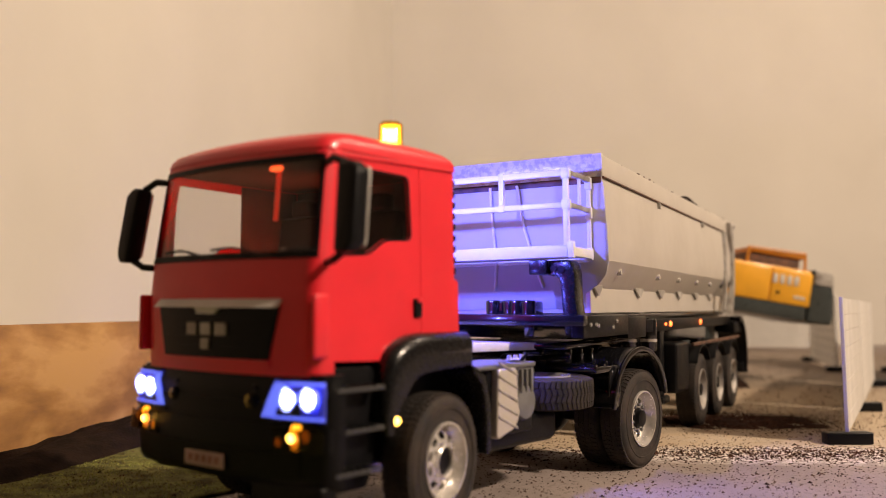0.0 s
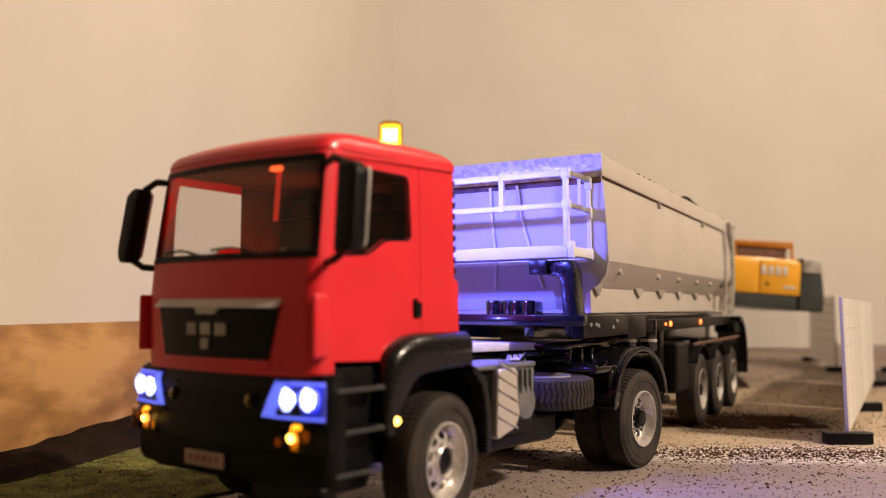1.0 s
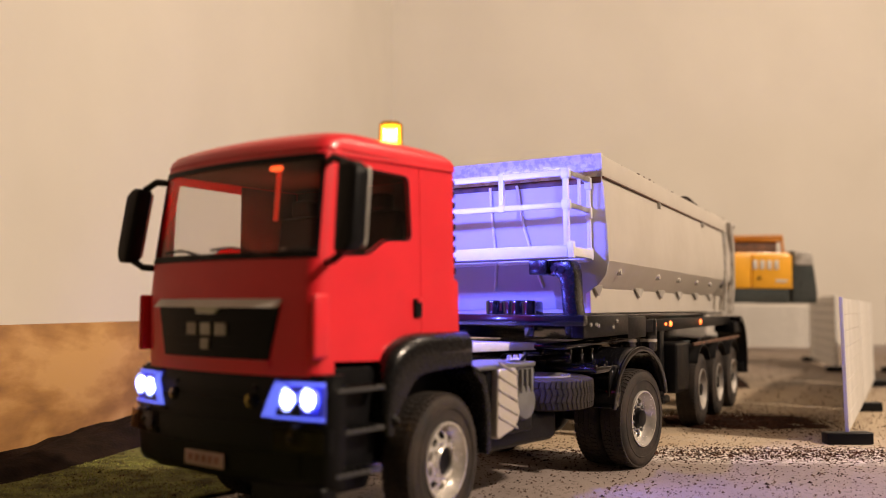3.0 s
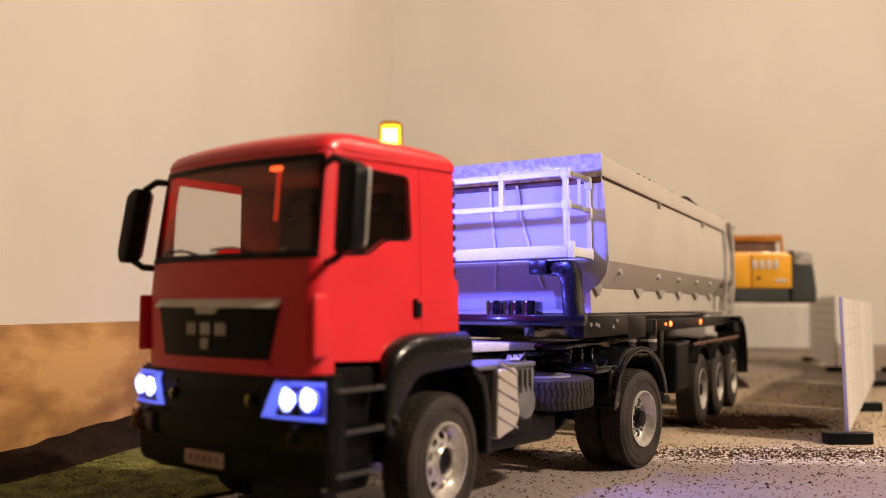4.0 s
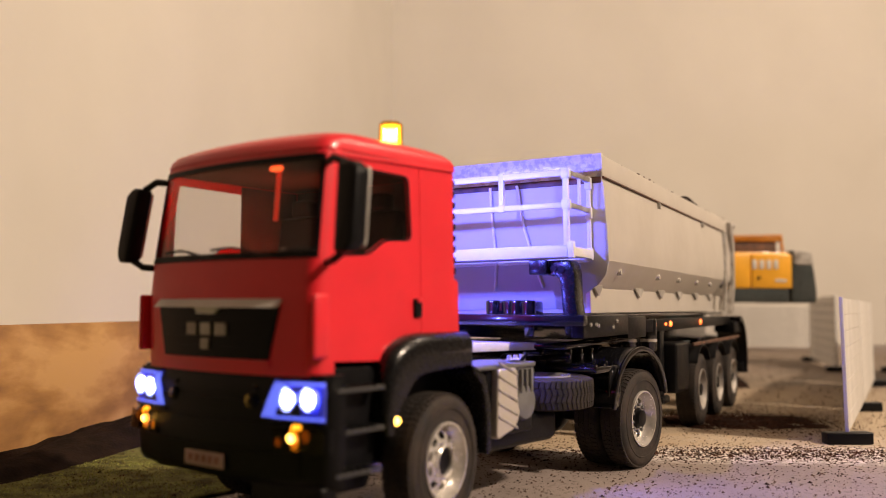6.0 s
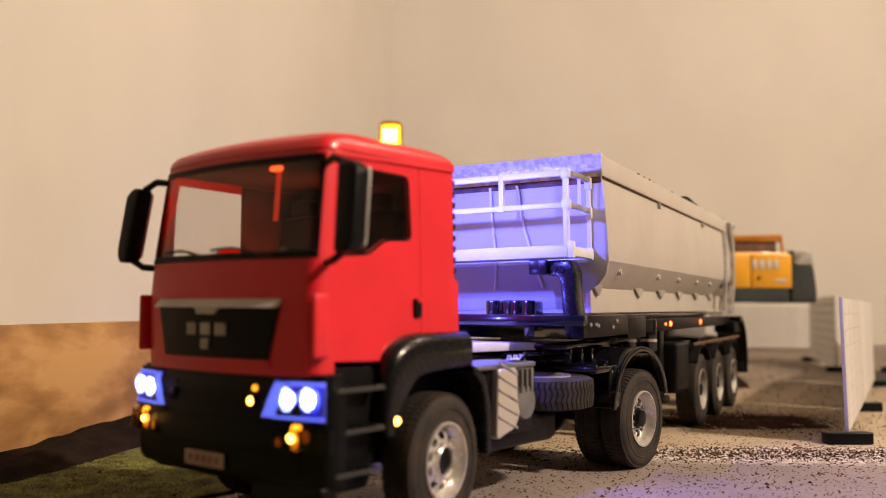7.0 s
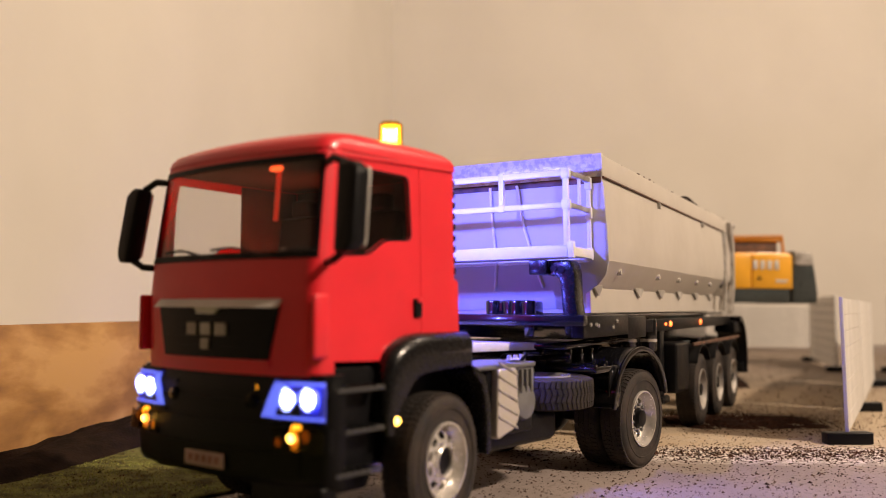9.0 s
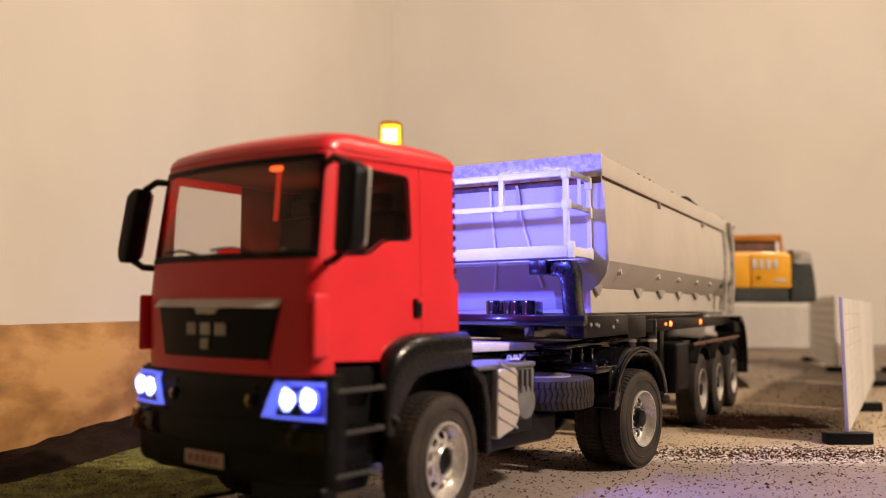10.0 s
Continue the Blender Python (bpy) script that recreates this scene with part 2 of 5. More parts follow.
# ---- mesh helpers, lengths in millimetres ----
def mesh_object(name, bm, mat, parent=None, label="", angle=35):
    for v in bm.verts:
        v.co *= MM
    bmesh.ops.recalc_face_normals(bm, faces=bm.faces)
    me = bpy.data.meshes.new(name)
    bm.to_mesh(me)
    bm.free()
    for mt in (mat if isinstance(mat, (list, tuple)) else [mat]):
        me.materials.append(mt)
    me.shade_smooth()
    me.set_sharp_from_angle(angle=radians(angle))
    ob = new(name, me)
    if parent:
        ob.parent = parent
    if label:
        ob["label"] = label
    return ob


def part(name, bm, mat, parent, label="", angle=35):
    return mesh_object(name, bm, mat, parent, label, angle)


def again(ob, m, parent=None):
    """Another object on the same mesh, at m, under the same parent; its own parts come along."""
    o = copy_thing(ob, m)
    if parent:
        o.parent = parent
    return o


def thing(name, m, label, category, group="", kind=""):
    ob = new(name)
    ob.empty_display_size = 0.02
    ob.matrix_world = m
    return tagged(ob, label, category, group, kind)


def bevel_all(bm, width, seg=2, limit=30):
    edges = [e for e in bm.edges if len(e.link_faces) == 2 and e.calc_face_angle(0) > radians(limit)]
    if edges and width:
        bmesh.ops.bevel(bm, geom=edges, offset=width, segments=seg, affect="EDGES", profile=0.5, clamp_overlap=True)


def join(bm, other):
    me = bpy.data.meshes.new("tmp")
    other.to_mesh(me)
    other.free()
    bm.from_mesh(me)
    bpy.data.meshes.remove(me)
    return bm


def box(x0, x1, y0, y1, z0, z1, bevel=0.6, seg=2, into=None):
    bm = bmesh.new()
    bmesh.ops.create_cube(bm, size=1)
    for v in bm.verts:
        v.co = Vector(((x0 + x1) / 2 + v.co.x * (x1 - x0), (y0 + y1) / 2 + v.co.y * (y1 - y0), (z0 + z1) / 2 + v.co.z * (z1 - z0)))
    bevel_all(bm, bevel, seg)
    return join(into, bm) if into else bm


def prism(outline, axis, a, c, bevel=0.5, seg=2, into=None):
    """Extrude a 2D outline along an axis from a to c. The outline's two numbers are the other axes, in order."""
    bm = bmesh.new()

    def at(p, q):
        return {"x": (q, p[0], p[1]), "y": (p[0], q, p[1]), "z": (p[0], p[1], q)}[axis]
    lo = [bm.verts.new(at(p, a)) for p in outline]
    hi = [bm.verts.new(at(p, c)) for p in outline]
    n = len(outline)
    bm.faces.new(lo[::-1])
    bm.faces.new(hi)
    for i in range(n):
        bm.faces.new((lo[i], lo[(i + 1) % n], hi[(i + 1) % n], hi[i]))
    bmesh.ops.recalc_face_normals(bm, faces=bm.faces)
    bevel_all(bm, bevel, seg)
    return join(into, bm) if into else bm


def lathe(profile, axis="x", centre=(0, 0, 0), seg=40, into=None, closed=False):
    """Turn a profile of (along, radius) pairs about an axis."""
    bm = bmesh.new()
    c = Vector(centre)
    rings = []
    for h, r in profile:
        if r < 1e-6:
            p = {"x": (h, 0, 0), "y": (0, h, 0), "z": (0, 0, h)}[axis]
            rings.append([bm.verts.new(c + Vector(p))])
            continue
        ring = []
        for i in range(seg):
            a = 2 * math.pi * i / seg
            u, w = r * math.cos(a), r * math.sin(a)
            p = {"x": (h, u, w), "y": (u, h, w), "z": (u, w, h)}[axis]
            ring.append(bm.verts.new(c + Vector(p)))
        rings.append(ring)
    pairs = list(zip(rings, rings[1:])) + ([(rings[-1], rings[0])] if closed else [])
    for A, B in pairs:
        for i in range(seg):
            j = (i + 1) % seg
            if len(A) == 1 and len(B) == 1:
                continue
            if len(A) == 1:
                bm.faces.new((A[0], B[j], B[i]))
            elif len(B) == 1:
                bm.faces.new((A[i], A[j], B[0]))
            else:
                bm.faces.new((A[i], A[j], B[j], B[i]))
    return join(into, bm) if into else bm


def rod(p, q, r, seg=10, into=None, r2=None):
    bm = bmesh.new()
    p, q = Vector(p), Vector(q)
    d = q - p
    bmesh.ops.create_cone(bm, cap_ends=True, segments=seg, radius1=r, radius2=r if r2 is None else r2, depth=d.length)
    m = Matrix.Translation((p + q) / 2) @ d.to_track_quat("Z", "Y").to_matrix().to_4x4()
    bmesh.ops.transform(bm, matrix=m, verts=bm.verts)
    return join(into, bm) if into else bm


def tube(points, r, seg=8, into=None):
    bm = into or bmesh.new()
    for p, q in zip(points, points[1:]):
        rod(p, q, r, seg, bm)
    for p in points[1:-1]:
        ball(p, r, into=bm)
    return bm


def ball(c, r, into=None, seg=10, squash=(1, 1, 1)):
    bm = bmesh.new()
    bmesh.ops.create_uvsphere(bm, u_segments=seg, v_segments=max(6, seg // 2 + 2), radius=r)
    for v in bm.verts:
        v.co = Vector(c) + Vector((v.co.x * squash[0], v.co.y * squash[1], v.co.z * squash[2]))
    return join(into, bm) if into else bm


def arc(cx, cz, r, a0, a1, n):
    return [(cx + r * math.cos(radians(a0 + (a1 - a0) * i / n)), cz + r * math.sin(radians(a0 + (a1 - a0) * i / n))) for i in range(n + 1)]


def slab(rows, thick, into=None):
    """A grid of points as a plate; thick is the way from its outer to its inner skin, a vector or a number along y."""
    bm = bmesh.new()
    off = thick if isinstance(thick, Vector) else Vector((0, thick, 0))
    A = [[bm.verts.new(p) for p in row] for row in rows]
    B = [[bm.verts.new(Vector(p) + off) for p in row] for row in rows]
    nr, nc = len(rows), len(rows[0])
    for i in range(nr - 1):
        for j in range(nc - 1):
            bm.faces.new((A[i][j], A[i][j + 1], A[i + 1][j + 1], A[i + 1][j]))
            bm.faces.new((B[i][j], B[i + 1][j], B[i + 1][j + 1], B[i][j + 1]))
    rim = [(0, j) for j in range(nc)] + [(i, nc - 1) for i in range(1, nr)] + [(nr - 1, j) for j in range(nc - 2, -1, -1)] + [(i, 0) for i in range(nr - 2, 0, -1)]
    for k in range(len(rim)):
        (a, c), (d, e) = rim[k], rim[(k + 1) % len(rim)]
        bm.faces.new((A[a][c], B[a][c], B[d][e], A[d][e]))
    return join(into, bm) if into else bm


def plate_with_hole(outer, hole, x, thick, lean=None):
    """An upright plate at x, outline and hole in (y, z); lean(z) shifts it in x. Both outlines are seen whole from the hole's middle."""
    bm = bmesh.new()
    if hole:
        cy, cz = sum(p[0] for p in hole) / len(hole), sum(p[1] for p in hole) / len(hole)
        angles = sorted({round(math.atan2(p[1] - cz, p[0] - cy), 4) for p in list(outer) + list(hole)})

        def reach(loop, a):
            u = Vector((math.cos(a), math.sin(a)))
            best = 0.0
            for p, q in zip(loop, list(loop[1:]) + [loop[0]]):
                p, q = Vector(p) - Vector((cy, cz)), Vector(q) - Vector((cy, cz))
                e = q - p
                den = u.x * e.y - u.y * e.x
                if abs(den) < 1e-9:
                    continue
                s = (p.x * e.y - p.y * e.x) / den
                t = (p.x * u.y - p.y * u.x) / den
                if -1e-3 <= t <= 1 + 1e-3 and s > best:
                    best = s
            return bm.verts.new((x, cy + u.x * best, cz + u.y * best))
        rings = [[reach(loop, a) for a in angles] for loop in (outer, hole)]
        for i in range(len(angles)):
            j = (i + 1) % len(angles)
            bm.faces.new((rings[0][i], rings[0][j], rings[1][j], rings[1][i]))
    else:
        bm.faces.new([bm.verts.new((x, p[0], p[1])) for p in outer])
    faces = bm.faces[:]
    r = bmesh.ops.extrude_face_region(bm, geom=faces)
    for v in [g for g in r["geom"] if isinstance(g, bmesh.types.BMVert)]:
        v.co.x -= thick
    if lean:
        for v in bm.verts:
            v.co.x += lean(v.co.z)
    return bm


def rounded(points, radius, n=4):
    """Round the corners of a closed 2D outline."""
    out = []
    m = len(points)
    for i in range(m):
        a, c, d = (Vector(points[i - 1]), Vector(points[i]), Vector(points[(i + 1) % m]))
        u, w = (a - c), (d - c)
        r = min(radius, u.length * 0.45, w.length * 0.45)
        p, q = c + u.normalized() * r, c + w.normalized() * r
        for k in range(n + 1):
            t = k / n
            s = (1 - t) ** 2 * p + 2 * t * (1 - t) * c + t * t * q
            out.append((s.x, s.y))
    return out
# ---- the room ----
def flat(name, pts, z0, z1, mat, label, category="", kind="structure"):
    """A thick sheet from a ground outline in metres."""
    bm = prism([(p[0] * 1000, p[1] * 1000) for p in pts], "z", z0 * 1000, z1 * 1000, 0)
    return tagged(mesh_object(name, bm, mat, None), label, category, "", kind)


CORNER = (-0.198, 3.3)          # lateral and depth of the room's corner


def wall(name, a, c, height, thick, label, paint=WALLPAINT):
    """An upright wall between two ground points (lateral, depth); it grows thick to its left."""
    p, q = ground(*a), ground(*c)
    n = (q - p).normalized().cross(Vector((0, 0, 1))) * -thick
    return flat(name, [p, q, q + n, p + n], -0.02, height, paint, label, "wall")


HIGH = 2.4
TURN = (CORNER[0] - 0.195 * 2.3, CORNER[1] - 2.3)
wall("wall_west", TURN, CORNER, HIGH, 0.1, "plain cream painted wall behind the board edge")
wall("wall_southwest", (TURN[0] - 2.0, -4.4), TURN, HIGH, 0.1, "unseen wall beside the camera, toned dark to dim reflections", DARKWALL)
wall("wall_north", CORNER, (4.6, 3.3), HIGH, 0.1, "plain cream painted wall behind the fences")
wall("wall_east", (4.6, 3.3), (4.6, -4.4), HIGH, 0.1, "unseen side wall, toned dark to dim reflections", DARKWALL)
wall("wall_south", (4.6, -4.4), (TURN[0] - 2.0, -4.4), HIGH, 0.1, "unseen rear wall, toned dark to dim reflections", DARKWALL)
room = [ground(-3.2, -4.6), ground(4.8, -4.6), ground(4.8, 3.5), ground(-3.2, 3.5)]
flat("ceiling", room, HIGH, HIGH + 0.1, CEILPAINT, "unseen ceiling, toned dark to limit bounced light", "ceiling")
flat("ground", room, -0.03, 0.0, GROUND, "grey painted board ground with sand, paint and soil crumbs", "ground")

# ---- strand board edge of the landscape ----
P0, P1 = Vector((-0.334, -0.103, 0)), Vector((-0.334 - 0.1024 * 9, -0.103 + 0.1986 * 9, 0))
START = P0 - (P1 - P0) * 0.03
along = (P1 - START).normalized()
edge = thing("edge_board", Matrix.Translation(START) @ Matrix.Rotation(math.atan2(along.y, along.x), 4, "Z"),
             "tan pressed strand board standing along the landscape's edge", "board")
length = (P1 - START).length * 1000
part("board", box(0, length, 0, 12, 0, 117, 0.8), OSB, edge)
part("batten", box(0, length, 12.5, 30, 0, 40, 1), OSB, edge)


def soil_bed(name, place, turn, lx, ly, height, label, seed, nx=60, ny=40, edge_power=0.7, rough=0.35, mat=None):
    """A heap of loose soil as a bumpy sheet with a closed foot."""
    bm = bmesh.new()
    grid = []
    for i in range(nx + 1):
        row = []
        for j in range(ny + 1):
            u, w = i / nx * 2 - 1, j / ny * 2 - 1
            x, y = u * lx / 2, w * ly / 2
            f = max(0.0, (1 - u ** 4) * (1 - w * w)) ** edge_power
            n = noise.fractal(Vector((x * 0.03, y * 0.03, seed)), 1.0, 2.0, 4)
            wob = 1 + 0.12 * noise.noise(Vector((u * 4, w * 3, seed + 5)))
            row.append(bm.verts.new((x * wob, y * wob, max(-1.0, -1.0 + f * (height + n * height * rough) + f * 1.5 * noise.noise(Vector((x * .25, y * .25, seed)))))))
        grid.append(row)
    for i in range(nx):
        for j in range(ny):
            bm.faces.new((grid[i][j], grid[i + 1][j], grid[i + 1][j + 1], grid[i][j + 1]))
    ob = mesh_object(name, bm, mat or SOIL, None, "", 80)
    ob.matrix_world = Matrix.Translation(place) @ Matrix.Rotation(radians(turn), 4, "Z")
    return tagged(ob, label, "soil", "", "stuff")


def crumbs(name, count, spot, label, seed, size=(0.5, 1.6)):
    """Loose crumbs of soil lying on the ground; spot(random) gives a place in metres."""
    rnd = random.Random(seed)
    verts, faces = [], []
    for _ in range(count):
        x, y, z = spot(rnd)
        s = rnd.uniform(*size) * (1.6 if rnd.random() < 0.06 else 1)
        a = rnd.uniform(0, 6.28)
        k = len(verts)
        for q in range(4):
            b = a + q * math.pi / 2 + rnd.uniform(-.4, .4)
            r = s * rnd.uniform(0.6, 1.2)
            verts.append(((x * 1000 + r * math.cos(b)) * MM, (y * 1000 + r * math.sin(b)) * MM, z + 0.0001))
        verts.append((x + rnd.uniform(-.3, .3) * s * MM, y + rnd.uniform(-.3, .3) * s * MM, z + s * rnd.uniform(0.5, 1.0) * MM))
        for q in range(4):
            faces.append((k + q, k + (q + 1) % 4, k + 4))
    me = bpy.data.meshes.new(name)
    me.from_pydata(verts, [], faces)
    me.materials.append(CRUMB)
    return tagged(new(name, me), label, "soil", "", "stuff")


turn_edge = math.degrees(math.atan2(along.y, along.x))
soil_bed("soil_strip", START + along * 0.72 + Vector((0.040, 0.0206, 0)), turn_edge, 1500, 100, 23, "dark brown loose soil banked against the strand board", 3)
soil_bed("soil_pile", (0.045, 0.625, 0), 40, 190, 130, 3.2, "small low pile of dark brown soil crumbs", 8, 90, 70, rough=1.5, mat=CRUMB)


def turf():
    """A bed of green fibre with short upright tufts."""
    bm = prism([(-400, -1600), (900, -1600), (900, -330), (140, -150), (0, -130), (-95, -50), (-100, 150), (-345, 110), (-365, -20), (-400, -125)], "z", 0.2, 3.0, 0.8)
    bmesh.ops.triangulate(bm, faces=bm.faces)
    bed = tagged(mesh_object("turf_bed", bm, TURF), "green and brown artificial turf mat on the ground", "turf", "", "structure")
    rnd = random.Random(11)
    verts, faces = [], []
    poly = [(-.40, -.42), (.02, -.42), (0, -.13), (-.095, -.05), (-.10, .15), (-.345, .11), (-.365, -.02), (-.40, -.125)]

    def inside(x, y):
        hit = False
        for (x0, y0), (x1, y1) in zip(poly, poly[1:] + poly[:1]):
            if (y0 > y) != (y1 > y) and x < (x1 - x0) * (y - y0) / (y1 - y0) + x0:
                hit = not hit
        return hit
    made = 0
    while made < 20000:
        x, y = rnd.uniform(-.40, .02), rnd.uniform(-.25, .12)
        if not inside(x, y) or noise.noise(Vector((x * 40, y * 40, 2))) < -0.25:
            continue
        made += 1
        a, h = rnd.uniform(0, 6.28), rnd.uniform(0.5, 1.7) * MM
        dx, dy = math.cos(a) * 0.5 * MM, math.sin(a) * 0.5 * MM
        k = len(verts)
        verts += [(x - dx, y - dy, 0.0026), (x + dx, y + dy, 0.0026), (x + rnd.uniform(-2, 2) * MM, y + rnd.uniform(-2, 2) * MM, 0.0028 + h)]
        faces.append((k, k + 1, k + 2))
    me = bpy.data.meshes.new("turf_fibres")
    me.from_pydata(verts, [], faces)
    me.materials.append(BLADE)
    tagged(new("turf_fibres", me), "short green fibres of the artificial turf", "turf", "", "stuff")


turf()


def near_spot(rnd):
    """Crumbs thickest along the pale paint patch and beside the wheels."""
    while True:
        k = rnd.random()
        if k < 0.40:
            p = Vector((0.165, 0.43, 0)) + SIDE * rnd.gauss(0, 0.13) + FLAT * rnd.gauss(0, 0.022)
        elif k < 0.62:
            p = Vector((0.03, 0.655, 0)) + SIDE * rnd.gauss(0.02, 0.06) + FLAT * rnd.gauss(0, 0.035)
        else:
            p = ground(rnd.uniform(0.0, 0.75), rnd.uniform(0.55, 1.25))
        if p.length < 3:
            return p.x, p.y, 0.0


crumbs("soil_crumbs", 14000, near_spot, "dark brown soil crumbs scattered on the painted ground", 5, (0.32, 1.35))
crumbs("soil_crumbs", 2600, lambda r: (r.uniform(-0.39, -0.03), r.uniform(-0.24, 0.10), 0.0028), "dark soil crumbs on the artificial turf", 9, (0.4, 1.3))
crumbs("soil_crumbs", 3000, lambda r: (r.gauss(0.045, 0.055), r.gauss(0.625, 0.045), 0.002), "reddish brown soil crumbs round the low pile", 12, (0.5, 1.6))
crumbs("soil_crumbs", 4200, lambda r: (r.uniform(-0.2, 0.32), r.uniform(-0.1, 0.42), 0.0), "dark soil crumbs under the model truck", 6, (0.3, 1.15))
crumbs("soil_crumbs", 2500, lambda r: (*(ground(r.gauss(0.75, 0.4), r.uniform(1.1, 2.6))[:2]), 0.0), "soil crumbs on the far ground", 7, (0.7, 2.4))


# ---- fences ----
def fence_panel(a, c, height, lit, label, lift=10, posts=(True, True), gap=0.6, lap=0.0, tilt=0.0):
    """A white slatted fence panel between two ground points with black feet."""
    p, q = Vector(a), Vector(c)
    d = (q - p)
    L = d.length * 1000
    f = thing("construction_fence", Matrix.Translation(p) @ Matrix.Rotation(math.atan2(d.y, d.x), 4, "Z") @ Matrix.Rotation(radians(tilt), 4, "X"), label, "fence", "construction fence panels")
    n = 8
    step = (height - lift) / n
    slat = None
    for i in range(n):
        m = pose(0, 0, (lift + i * step) * MM)
        if slat is None:
            slat = part("slat", prism([(-1.1 - lap, 0.3), (1.1 + lap, 0.0), (1.1, step - gap), (-1.1, step - gap * 0.5)], "x", 0, L, 0.2, 1), PANELWHITE, f)
            slat.matrix_basis = m
        else:
            again(slat, m)
    # added grey sheet: draws the shade lines between wide-gapped slats
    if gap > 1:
        part("gap_darkener", box(2, L - 2, -0.5, 0.5, lift + 2, height - 2, 0.2, 1), GREY, f, "grey sheet added to darken the gaps between slats")
    for x, on in zip((0.0, L), posts):
        if on:
            foot = part("foot_block", box(-23, 23, -8, 8, 0, 12, 1.6, 3), BLACK, f, "black rubber foot block")
            foot.matrix_basis = Matrix.Translation((x * MM, 0, 0)) @ Matrix.Rotation(radians(38) - math.atan2(d.y, d.x), 4, "Z")
            part("post", box(x - 1.6, x + 1.6, -1.8, 1.8, 6, height + 1, 0.4), WHITE, f)
    return f


A, B, C = ground(0.4065, 0.897), ground(0.556, 1.18), ground(0.75, 1.55)
D, E = ground(0.842, 1.90), ground(0.945, 2.28)
fence_panel(A, B, 146, True, "white slatted model fence panel standing on black feet", tilt=-1.2, gap=0.3)
fence_panel(B + (C - B) * 0.03, C, 146, True, "white slatted model fence panel further along the fence", posts=(False, True), tilt=-1.2, gap=0.3)
fence_panel(C + (D - C) * 0.03 + SIDE * 0.03, D + SIDE * 0.12, 160, False, "shaded white fence panel at the bend of the fence", posts=(False, True))
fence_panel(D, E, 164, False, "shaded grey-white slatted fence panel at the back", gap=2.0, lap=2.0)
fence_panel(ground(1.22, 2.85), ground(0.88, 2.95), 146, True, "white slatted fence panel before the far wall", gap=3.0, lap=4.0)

# ---- excavator ----
EXC_DEPTH = 1.62
EXC_LAT = (1205 - 784) / 1566 * EXC_DEPTH
ROCK = Matrix.Translation(ground(EXC_LAT, EXC_DEPTH + 0.097, -0.035)) @ Matrix.Rotation(math.atan2(SIDE.y, SIDE.x), 4, "Z")
soil_bed("soil_heap", ground(EXC_LAT - 0.04, EXC_DEPTH + 0.10), 38, 260, 420, 42, "heap of brown soil under the excavator", 14, edge_power=0.45)


